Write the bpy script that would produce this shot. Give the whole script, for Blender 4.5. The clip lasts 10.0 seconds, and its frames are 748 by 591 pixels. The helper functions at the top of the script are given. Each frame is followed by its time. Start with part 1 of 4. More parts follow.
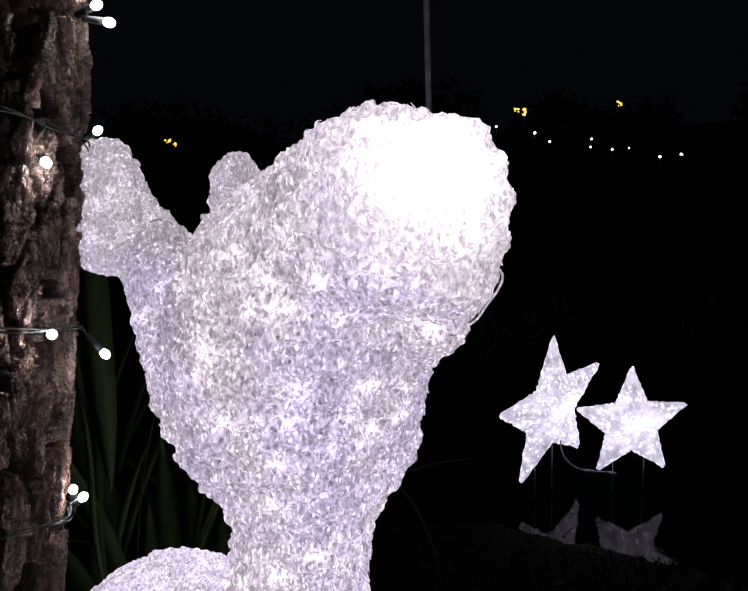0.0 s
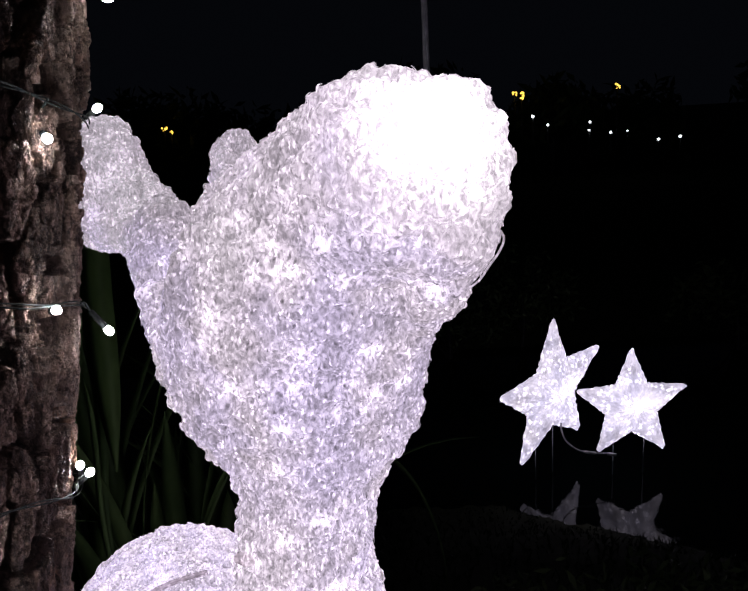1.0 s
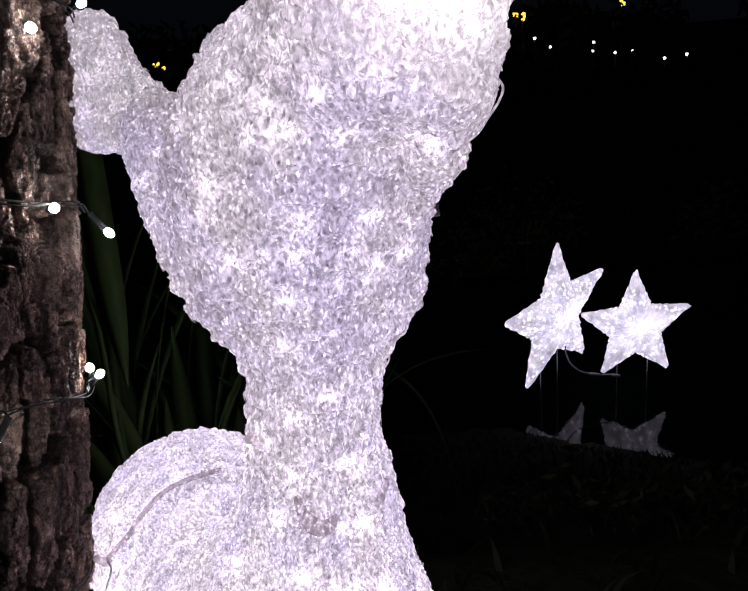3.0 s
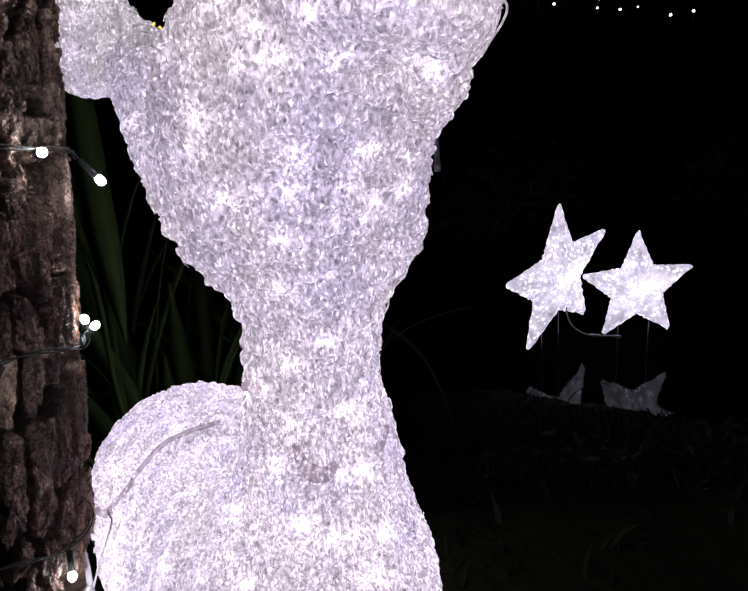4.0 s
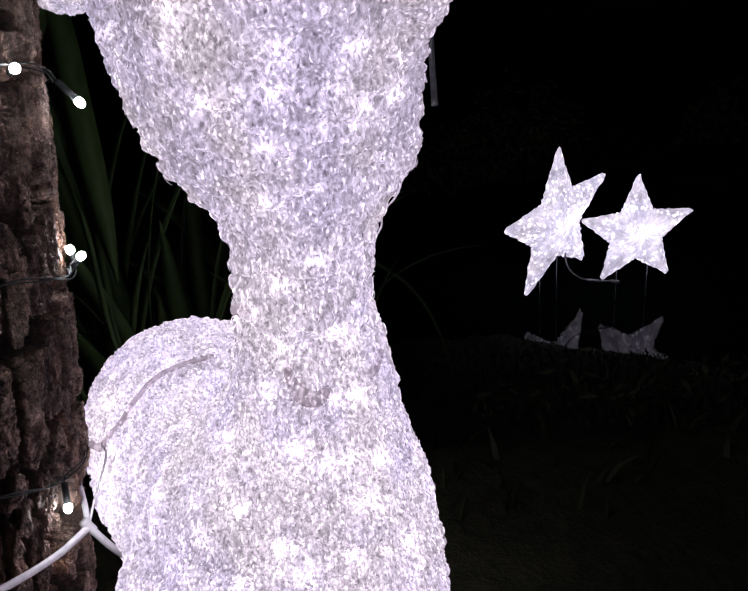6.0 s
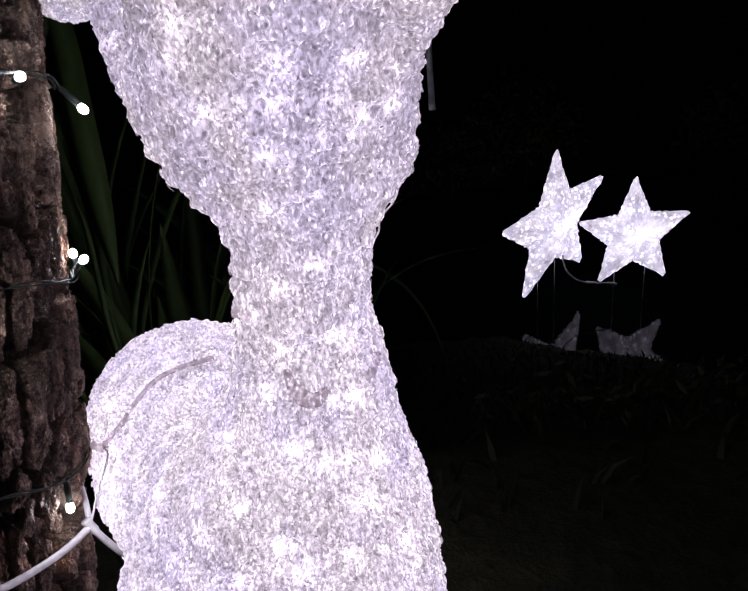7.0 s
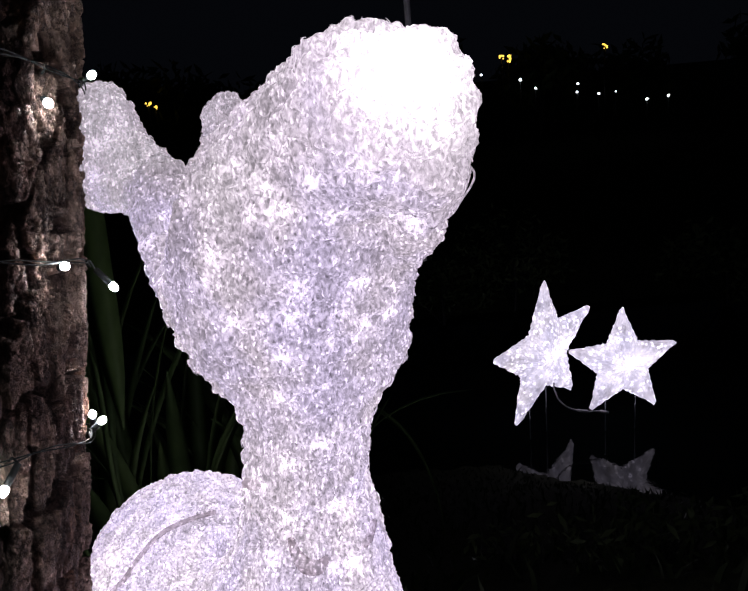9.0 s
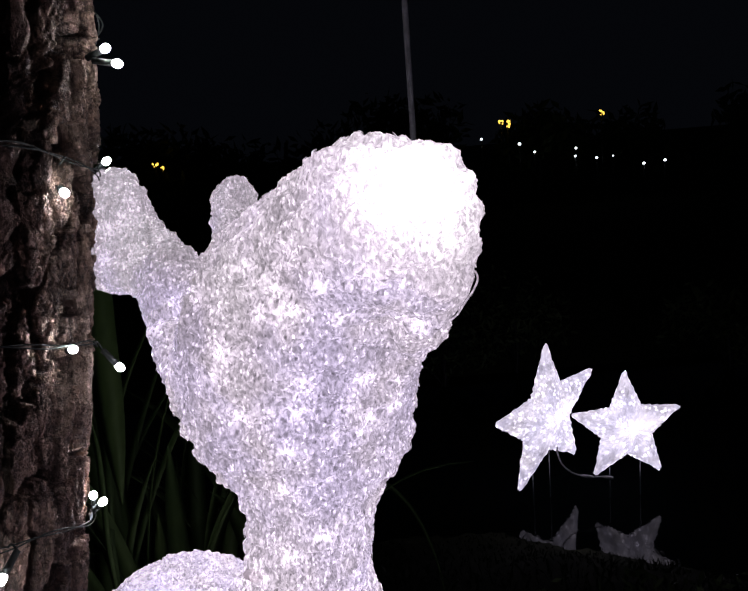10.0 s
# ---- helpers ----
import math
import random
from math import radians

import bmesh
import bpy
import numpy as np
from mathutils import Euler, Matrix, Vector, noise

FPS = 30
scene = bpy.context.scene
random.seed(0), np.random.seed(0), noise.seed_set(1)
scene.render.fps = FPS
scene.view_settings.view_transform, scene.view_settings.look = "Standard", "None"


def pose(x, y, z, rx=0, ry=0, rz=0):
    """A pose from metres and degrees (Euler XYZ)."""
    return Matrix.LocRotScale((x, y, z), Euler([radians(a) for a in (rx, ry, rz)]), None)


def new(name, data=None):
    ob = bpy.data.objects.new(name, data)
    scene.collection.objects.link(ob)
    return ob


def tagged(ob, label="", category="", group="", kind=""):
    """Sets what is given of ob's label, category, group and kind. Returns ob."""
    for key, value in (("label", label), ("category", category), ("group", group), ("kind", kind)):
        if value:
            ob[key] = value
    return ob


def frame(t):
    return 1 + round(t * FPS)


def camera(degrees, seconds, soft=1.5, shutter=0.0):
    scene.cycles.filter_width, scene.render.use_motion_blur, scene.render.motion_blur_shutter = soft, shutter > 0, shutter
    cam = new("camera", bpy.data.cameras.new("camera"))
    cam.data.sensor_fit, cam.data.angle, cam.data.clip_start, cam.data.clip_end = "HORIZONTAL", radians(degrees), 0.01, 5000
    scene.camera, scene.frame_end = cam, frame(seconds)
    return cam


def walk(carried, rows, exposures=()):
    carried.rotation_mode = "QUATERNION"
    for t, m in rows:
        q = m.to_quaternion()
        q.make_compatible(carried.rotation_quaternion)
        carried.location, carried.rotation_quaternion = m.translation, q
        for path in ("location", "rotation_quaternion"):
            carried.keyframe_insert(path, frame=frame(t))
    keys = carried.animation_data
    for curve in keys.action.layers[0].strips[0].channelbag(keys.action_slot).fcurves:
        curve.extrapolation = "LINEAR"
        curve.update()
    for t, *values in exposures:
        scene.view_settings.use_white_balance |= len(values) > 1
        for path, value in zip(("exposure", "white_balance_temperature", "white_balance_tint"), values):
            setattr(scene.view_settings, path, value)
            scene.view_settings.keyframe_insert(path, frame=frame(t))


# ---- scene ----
cam = camera(57.16, 10.0, soft=1.5)
PATH = [
    (0.0, 0.0, 0.0, 0.0, 77.987, 2.69, -0.572),
    (0.5, -0.0024, -0.0015, -0.0068, 77.195, 2.988, -0.815),
    (1.0, -0.0025, -0.0067, -0.0105, 76.855, 3.342, -0.77),
    (1.5, -0.0029, -0.0158, -0.0186, 75.81, 3.754, -0.825),
    (2.0, -0.003, -0.0175, -0.0272, 74.43, 4.352, -1.008),
    (2.5, -0.0034, -0.0159, -0.0391, 72.82, 4.925, -1.038),
    (4.0, -0.0031, -0.0065, -0.066, 68.417, 5.477, -0.964),
    (4.5, -0.0012, 0.0018, -0.079, 66.506, 5.754, -1.121),
    (5.0, -0.0011, 0.0038, -0.0867, 65.287, 5.805, -1.206),
    (5.5, -0.0019, 0.0034, -0.0919, 64.166, 5.863, -1.263),
    (7.0, -0.0007, -0.0075, -0.0859, 64.315, 5.78, -1.396),
    (7.5, -0.0006, -0.0173, -0.073, 66.147, 5.682, -1.593),
    (8.0, -0.0021, -0.0306, -0.0574, 68.607, 5.337, -1.546),
    (8.5, -0.0005, -0.0468, -0.0376, 71.535, 5.146, -1.708),
    (9.0, -0.0006, -0.0512, -0.0216, 74.332, 5.05, -1.824),
    (9.5, -0.0013, -0.0531, -0.0059, 77.594, 5.033, -1.688),
    (10.0, -0.0012, -0.0542, 0.0037, 79.22, 4.687, -1.634),
]
walk(cam, [(r[0], pose(*r[1:])) for r in PATH])

# ---- night sky ----
world = bpy.data.worlds.new("night")
scene.world = world
world.use_nodes = True
wn = world.node_tree
wn.nodes["Background"].inputs[0].default_value = (0.55, 0.65, 1.0, 1)
wn.nodes["Background"].inputs[1].default_value = 0.0026
scene.view_settings.exposure = 0.0


# ---- materials ----
class Nodes:
    """A small wrapper to write node trees briefly."""

    def __init__(self, name):
        self.mat = bpy.data.materials.new(name)
        self.mat.use_nodes = True
        self.t = self.mat.node_tree
        self.bsdf = self.t.nodes["Principled BSDF"]

    def add(self, kind, props=None, **inputs):
        n = self.t.nodes.new(kind)
        for k, v in (props or {}).items():
            setattr(n, k, v)
        for k, v in inputs.items():
            self.put(n, k.replace("_", " "), v)
        return n

    def put(self, n, key, v):
        sock = n.inputs[int(key)] if key.isdigit() else n.inputs[key]
        if isinstance(v, bpy.types.NodeSocket):
            self.t.links.new(v, sock)
        else:
            sock.default_value = v

    def math(self, op, a, b=0.0, clamp=False):
        n = self.t.nodes.new("ShaderNodeMath")
        n.operation, n.use_clamp = op, clamp
        self.put(n, "0", a)
        self.put(n, "1", b)
        return n.outputs[0]

    def ramp(self, fac, stops):
        n = self.t.nodes.new("ShaderNodeValToRGB")
        r = n.color_ramp
        while len(r.elements) < len(stops):
            r.elements.new(0.5)
        for e, (p, c) in zip(r.elements, stops):
            e.position = p
            e.color = (*c, 1) if len(c) == 3 else c
        self.put(n, "0", fac)
        return n.outputs[0]

    def mapped(self, scale=(1, 1, 1)):
        tc = self.t.nodes.new("ShaderNodeTexCoord")
        m = self.t.nodes.new("ShaderNodeMapping")
        m.inputs["Scale"].default_value = scale
        self.t.links.new(tc.outputs["Object"], m.inputs["Vector"])
        return m.outputs[0]

    def noise(self, vec, scale, detail=3.0, rough=0.55, distortion=0.0):
        n = self.add("ShaderNodeTexNoise", Vector=vec, Scale=scale, Detail=detail, Roughness=rough, Distortion=distortion)
        return n.outputs[0]

    def bump(self, height, strength, distance):
        n = self.add("ShaderNodeBump", Strength=strength, Distance=distance, Height=height)
        self.t.links.new(n.outputs[0], self.bsdf.inputs["Normal"])

    def base(self, **inputs):
        for k, v in inputs.items():
            self.put(self.bsdf, k.replace("_", " "), v)
        return self.mat


def plain(name, colour, rough=0.6, metal=0.0, grain=60.0, amount=0.25):
    m = Nodes(name)
    v = m.mapped()
    n = m.noise(v, grain, 4)
    lo = tuple(c * (1 - amount) for c in colour)
    hi = tuple(min(1, c * (1 + amount)) for c in colour)
    m.bump(n, 0.25, 0.001)
    return m.base(Base_Color=m.ramp(n, [(0.3, lo), (0.7, hi)]), Roughness=rough, Metallic=metal)


def glow(name, colour, strength):
    m = Nodes(name)
    return m.base(Base_Color=(0.8, 0.8, 0.8, 1), Emission_Color=(*colour, 1), Emission_Strength=strength, Roughness=0.3)


def acrylic_material():
    """Clear acrylic thread shell; light and glints of lamps inside are painted into its emission."""
    m = Nodes("lit_acrylic_thread")
    v0 = m.mapped()
    v = m.mapped((1.0, 1.0, 0.62))
    warp = m.add("ShaderNodeTexNoise", Vector=v, Scale=70.0, Detail=2.0)
    off = m.add("ShaderNodeVectorMath", {"operation": "SCALE"}, **{"0": warp.outputs["Color"], "Scale": 0.006})
    vv = m.add("ShaderNodeVectorMath", {"operation": "ADD"}, **{"0": v, "1": off.outputs[0]}).outputs[0]
    cells = m.add("ShaderNodeTexVoronoi", Vector=vv, Scale=370.0)
    rnd = m.add("ShaderNodeSeparateColor", **{"0": cells.outputs["Color"]}).outputs[0]
    blob = m.add("ShaderNodeMapRange", {"interpolation_type": "SMOOTHSTEP"}, **{"0": cells.outputs["Distance"], "1": 0.52, "2": 0.12, "3": 0.0, "4": 1.0}).outputs[0]
    small = m.add("ShaderNodeTexVoronoi", Vector=vv, Scale=540.0)
    rnd2 = m.add("ShaderNodeSeparateColor", **{"0": small.outputs["Color"]}).outputs[1]
    threads = m.noise(vv, 360.0, 4, 0.68, 0.5)
    sharp = m.add("ShaderNodeMapRange", {"interpolation_type": "SMOOTHSTEP"}, **{"0": threads, "1": 0.36, "2": 0.66, "3": 0.0, "4": 1.0}).outputs[0]
    mid = m.noise(v, 48.0, 3)
    wide = m.noise(v, 11.0, 2)
    hot = m.add("ShaderNodeAttribute", {"attribute_name": "lamp"}).outputs["Fac"]
    # white muzzle glow painted around one point; no lamp is built there
    far = m.add("ShaderNodeVectorMath", {"operation": "DISTANCE"}, **{"0": v0, "1": (0.028, 0.285, -0.003)}).outputs["Value"]
    wob = m.math("ADD", far, m.math("MULTIPLY", m.math("SUBTRACT", mid, 0.5), 0.03))
    wob = m.math("ADD", wob, m.math("MULTIPLY", m.math("SUBTRACT", threads, 0.5), -0.045))
    nose = m.add("ShaderNodeMapRange", {"interpolation_type": "SMOOTHSTEP"}, **{"0": wob, "1": 0.043, "2": 0.018, "3": 0.0, "4": 1.0}).outputs[0]
    halo = m.add("ShaderNodeMapRange", {"interpolation_type": "SMOOTHSTEP"}, **{"0": wob, "1": 0.085, "2": 0.03, "3": 0.0, "4": 0.31}).outputs[0]
    pick = m.add("ShaderNodeMapRange", {"interpolation_type": "SMOOTHSTEP"}, **{"0": rnd, "1": 0.40, "2": 1.0, "3": 0.0, "4": 1.0}).outputs[0]
    glint = m.math("MULTIPLY", m.math("MULTIPLY", blob, pick), m.math("ADD", 0.25, m.math("MULTIPLY", sharp, 1.1)))
    # glow painted stronger in the body than in the head, by height
    low = m.add("ShaderNodeSeparateXYZ", **{"0": v0}).outputs[2]
    body_gain = m.add("ShaderNodeMapRange", {"interpolation_type": "SMOOTHSTEP"}, **{"0": low, "1": -0.14, "2": -0.42, "3": 1.08, "4": 1.40}).outputs[0]
    body = m.math("ADD", 0.27, m.math("MULTIPLY", sharp, 0.34))
    body = m.math("MULTIPLY", body, m.math("ADD", 0.80, m.math("MULTIPLY", rnd2, 0.36)))
    body = m.math("MULTIPLY", body, m.math("ADD", 0.55, m.math("MULTIPLY", mid, 0.9)))
    body = m.math("MULTIPLY", body, m.math("ADD", 0.65, m.math("MULTIPLY", wide, 0.75)))
    body = m.math("ADD", body, m.math("MULTIPLY", glint, m.math("MULTIPLY", m.math("POWER", mid, 2.0), 3.4)))
    body = m.math("ADD", body, m.math("MULTIPLY", hot, m.math("ADD", 0.12, m.math("MULTIPLY", sharp, 1.0))))
    blob2 = m.add("ShaderNodeMapRange", {"interpolation_type": "SMOOTHSTEP"}, **{"0": small.outputs["Distance"], "1": 0.5, "2": 0.1, "3": 0.0, "4": 1.0}).outputs[0]
    dark = m.math("MULTIPLY", blob2, m.math("LESS_THAN", rnd2, 0.13))
    lit = m.math("MULTIPLY", blob2, m.math("GREATER_THAN", rnd2, 0.78))
    body = m.math("MULTIPLY", body, m.math("SUBTRACT", 1.0, m.math("MULTIPLY", dark, 0.6)))
    body = m.math("ADD", body, m.math("MULTIPLY", lit, m.math("MULTIPLY", mid, 0.75)))
    # painted shading of ridges, grooves and threads, carried by the mesh
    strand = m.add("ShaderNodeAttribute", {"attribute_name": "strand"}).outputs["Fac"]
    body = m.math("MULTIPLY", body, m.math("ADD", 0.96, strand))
    body = m.math("MULTIPLY", body, body_gain)
    # glow painted dimmer towards the ears, by position
    side = m.add("ShaderNodeSeparateXYZ", **{"0": v0}).outputs[0]
    ear = m.add("ShaderNodeMapRange", {"interpolation_type": "SMOOTHSTEP"}, **{"0": side, "1": -0.085, "2": -0.125, "3": 0.0, "4": 0.3}).outputs[0]
    top = m.add("ShaderNodeMapRange", {"interpolation_type": "SMOOTHSTEP"}, **{"0": low, "1": -0.13, "2": -0.08, "3": 0.0, "4": 1.0}).outputs[0]
    body = m.math("MULTIPLY", body, m.math("SUBTRACT", 1.0, m.math("MULTIPLY", ear, top)))
    # long threads run down the neck and chest
    drawn = m.noise(m.mapped((1.0, 1.0, 0.14)), 250.0, 3, 0.6)
    front = m.add("ShaderNodeMapRange", {"interpolation_type": "SMOOTHSTEP"}, **{"0": low, "1": -0.19, "2": -0.25, "3": 0.0, "4": 1.0}).outputs[0]
    chest = m.add("ShaderNodeMapRange", {"interpolation_type": "SMOOTHSTEP"}, **{"0": side, "1": -0.155, "2": -0.115, "3": 0.0, "4": 1.0}).outputs[0]
    pull = m.math("MULTIPLY", m.math("MULTIPLY", front, chest), m.math("MULTIPLY", m.math("SUBTRACT", drawn, 0.5), 1.7))
    body = m.math("MULTIPLY", body, m.math("MAXIMUM", m.math("ADD", 1.0, pull), 0.35))
    body = m.math("ADD", body, halo)
    body = m.math("ADD", body, m.math("MULTIPLY", nose, m.math("ADD", 0.55, m.math("MULTIPLY", sharp, 1.2))))
    # the glow's tint is set warmer on the head's crown than below
    cool = m.add("ShaderNodeMapRange", {"interpolation_type": "SMOOTHSTEP"}, **{"0": low, "1": -0.02, "2": -0.12, "3": 0.0, "4": 1.0}).outputs[0]
    hue = m.math("ADD", m.math("MULTIPLY", m.noise(v, 18.0, 2), 1.2), m.math("MULTIPLY", cool, -0.30))
    tint = m.ramp(hue, [(0.15, (1.00, 0.845, 1.19)), (0.42, (1.07, 0.905, 1.10)), (0.70, (1.07, 0.93, 1.07))])
    h = m.math("ADD", m.math("MULTIPLY", threads, 1.0), m.math("MULTIPLY", cells.outputs["Distance"], 0.8))
    m.bump(h, 0.9, 0.004)
    return m.base(Base_Color=(0.35, 0.35, 0.37, 1), Roughness=0.16, Emission_Color=tint, Emission_Strength=body)


def star_material():
    m = Nodes("lit_star_acrylic")
    v = m.mapped()
    sw = m.add("ShaderNodeTexNoise", Vector=v, Scale=45.0, Detail=3.0)
    so = m.add("ShaderNodeVectorMath", {"operation": "SCALE"}, **{"0": sw.outputs["Color"], "Scale": 0.03})
    sv = m.add("ShaderNodeVectorMath", {"operation": "ADD"}, **{"0": v, "1": so.outputs[0]}).outputs[0]
    cells = m.add("ShaderNodeTexVoronoi", Vector=sv, Scale=27.0)
    rnd = m.add("ShaderNodeSeparateColor", **{"0": cells.outputs["Color"]}).outputs[0]
    dots = m.math("SUBTRACT", 1.0, m.math("MULTIPLY", cells.outputs["Distance"], 1.7), True)
    dots = m.math("MULTIPLY", m.math("POWER", dots, 2.4), m.math("ADD", 0.12, m.math("POWER", rnd, 1.6)))
    fine = m.noise(v, 70.0, 3)
    wide = m.noise(v, 6.0, 2)
    e = m.math("MULTIPLY", 0.70, m.math("ADD", 0.1, m.math("MULTIPLY", fine, 1.7)))
    e = m.math("ADD", e, m.math("MULTIPLY", dots, 5.5))
    e = m.math("MULTIPLY", e, m.math("ADD", 0.55, m.math("MULTIPLY", wide, 0.9)))
    e = m.math("MULTIPLY", e, m.math("ADD", 0.15, m.math("MULTIPLY", m.noise(v, 9.0, 2), 1.5)))
    # the star's glow is painted brighter towards its middle
    mid = m.add("ShaderNodeVectorMath", {"operation": "LENGTH"}, **{"0": v}).outputs["Value"]
    core = m.add("ShaderNodeMapRange", {"interpolation_type": "SMOOTHSTEP"}, **{"0": mid, "1": 0.34, "2": 0.04, "3": 0.0, "4": 0.32}).outputs[0]
    e = m.math("ADD", e, m.math("MULTIPLY", core, m.math("ADD", 0.3, m.math("MULTIPLY", m.noise(v, 16.0, 3), 1.2))))
    m.bump(m.math("ADD", dots, fine), 0.7, 0.02)
    tint = m.ramp(wide, [(0.3, (0.96, 0.88, 1.2)), (0.7, (1.06, 0.95, 1.14))])
    return m.base(Base_Color=(0.7, 0.7, 0.75, 1), Roughness=0.2, Emission_Color=tint, Emission_Strength=e)


def bark_material():
    m = Nodes("pine_bark")
    v = m.mapped()
    vs = m.mapped((1.0, 1.0, 0.45))
    blot = m.noise(vs, 22.0, 5, 0.6, 0.6)
    fine = m.noise(v, 180.0, 5, 0.65)
    rust = m.noise(vs, 13.0, 4, 0.6, 0.8)
    flake = m.add("ShaderNodeAttribute", {"attribute_name": "flake"}).outputs["Fac"]
    k = m.math("ADD", m.math("MULTIPLY", blot, 0.65), m.math("MULTIPLY", flake, 0.4))
    c = m.ramp(k, [(0.34, (0.085, 0.055, 0.042)), (0.50, (0.17, 0.11, 0.084)), (0.62, (0.30, 0.205, 0.158)), (0.80, (0.46, 0.35, 0.29))])
    o = m.ramp(rust, [(0.56, (0, 0, 0)), (0.70, (1, 1, 1))])
    mix = m.add("ShaderNodeMix", {"data_type": "RGBA"})
    m.put(mix, "0", m.math("MULTIPLY", o, 0.68))
    m.t.links.new(c, mix.inputs[6])
    mix.inputs[7].default_value = (0.36, 0.17, 0.085, 1)
    mul = m.add("ShaderNodeMix", {"data_type": "RGBA", "blend_type": "MULTIPLY"})
    mul.inputs[0].default_value = 0.7
    streak = m.noise(m.mapped((1.0, 1.0, 0.22)), 130.0, 5, 0.7, 0.4)
    worn = m.add("ShaderNodeMix", {"data_type": "RGBA", "blend_type": "MULTIPLY"})
    worn.inputs[0].default_value = 0.85
    m.t.links.new(mix.outputs[2], worn.inputs[6])
    m.t.links.new(m.ramp(streak, [(0.32, (0.28, 0.25, 0.24)), (0.52, (0.9, 0.9, 0.9)), (0.7, (1.4, 1.4, 1.4))]), worn.inputs[7])
    m.t.links.new(worn.outputs[2], mul.inputs[6])
    m.t.links.new(m.ramp(fine, [(0.25, (0.35, 0.35, 0.35)), (0.65, (1.25, 1.25, 1.25))]), mul.inputs[7])
    wv = m.add("ShaderNodeTexNoise", Vector=v, Scale=55.0, Detail=5.0, Roughness=0.7)
    wo = m.add("ShaderNodeVectorMath", {"operation": "SCALE"}, **{"0": wv.outputs["Color"], "Scale": 0.035})
    fv = m.add("ShaderNodeVectorMath", {"operation": "ADD"}, **{"0": vs, "1": wo.outputs[0]}).outputs[0]
    f1 = m.add("ShaderNodeTexVoronoi", {"feature": "DISTANCE_TO_EDGE"}, Vector=fv, Scale=62.0).outputs["Distance"]
    f2 = m.add("ShaderNodeTexVoronoi", {"feature": "DISTANCE_TO_EDGE"}, Vector=fv, Scale=150.0).outputs["Distance"]
    c1 = m.add("ShaderNodeMapRange", **{"0": f1, "1": 0.0, "2": 0.09, "3": 0.0, "4": 1.0}).outputs[0]
    c2 = m.add("ShaderNodeMapRange", **{"0": f2, "1": 0.0, "2": 0.12, "3": 0.0, "4": 1.0}).outputs[0]
    tone = m.add("ShaderNodeSeparateColor", **{"0": m.add("ShaderNodeTexVoronoi", Vector=fv, Scale=62.0).outputs["Color"]}).outputs[0]
    relief = m.math("ADD", m.math("MULTIPLY", c1, 1.4), m.math("MULTIPLY", c2, 0.5))
    relief = m.math("ADD", relief, m.math("MULTIPLY", tone, 1.2))
    relief = m.math("ADD", relief, m.math("MULTIPLY", m.noise(vs, 75.0, 6, 0.7, 0.5), 1.6))
    m.bump(m.math("ADD", relief, m.math("MULTIPLY", fine, 0.8)), 1.0, 0.005)
    flk = m.add("ShaderNodeMix", {"data_type": "RGBA", "blend_type": "MULTIPLY"})
    flk.inputs[0].default_value = 1.0
    m.t.links.new(mul.outputs[2], flk.inputs[6])
    m.t.links.new(m.ramp(m.math("MULTIPLY", m.math("ADD", 0.35, m.math("MULTIPLY", c1, 0.65)), m.math("ADD", 0.55, m.math("MULTIPLY", tone, 0.9))), [(0.1, (0.22, 0.19, 0.18)), (0.5, (0.8, 0.76, 0.74)), (1.0, (1.5, 1.45, 1.42))]), flk.inputs[7])
    # near-black fissure colour: the bark's own dark tone plus painted shade
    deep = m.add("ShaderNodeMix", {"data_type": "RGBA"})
    m.put(deep, "0", m.math("MULTIPLY", m.add("ShaderNodeAttribute", {"attribute_name": "inner_shade"}).outputs["Fac"], 0.8))
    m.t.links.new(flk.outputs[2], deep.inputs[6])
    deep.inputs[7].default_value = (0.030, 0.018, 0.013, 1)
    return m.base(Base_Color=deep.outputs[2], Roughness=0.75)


def leaf_material(name, a, b):
    m = Nodes(name)
    v = m.mapped((1, 1, 0.15))
    n = m.noise(v, 60.0, 3)
    r = m.add("ShaderNodeObjectInfo").outputs["Random"]
    k = m.math("ADD", m.math("MULTIPLY", n, 0.6), m.math("MULTIPLY", r, 0.4))
    m.bump(n, 0.2, 0.001)
    return m.base(Base_Color=m.ramp(k, [(0.25, a), (0.75, b)]), Roughness=0.6, Specular_IOR_Level=0.2)


def ground_material():
    m = Nodes("dark_soil_and_grass")
    v = m.mapped()
    n, w = m.noise(v, 30.0, 5, 0.7), m.noise(v, 2.5, 3)
    k = m.math("ADD", m.math("MULTIPLY", n, 0.6), m.math("MULTIPLY", w, 0.4))
    m.bump(n, 0.8, 0.02)
    return m.base(Base_Color=m.ramp(k, [(0.3, (0.015, 0.015, 0.011)), (0.55, (0.032, 0.036, 0.020)), (0.75, (0.060, 0.055, 0.036))]), Roughness=1.0, Specular_IOR_Level=0.08)


def tape_material(name, dim):
    m = Nodes(name)
    n = m.noise(m.mapped(), 200.0, 3)
    m.bump(n, 0.3, 0.001)
    return m.base(Base_Color=m.ramp(n, [(0.3, (dim, dim * 0.93, dim * 0.94)), (0.7, (dim * 1.15, dim * 1.08, dim * 1.09))]), Roughness=0.45, Transmission_Weight=0.9, IOR=1.06)


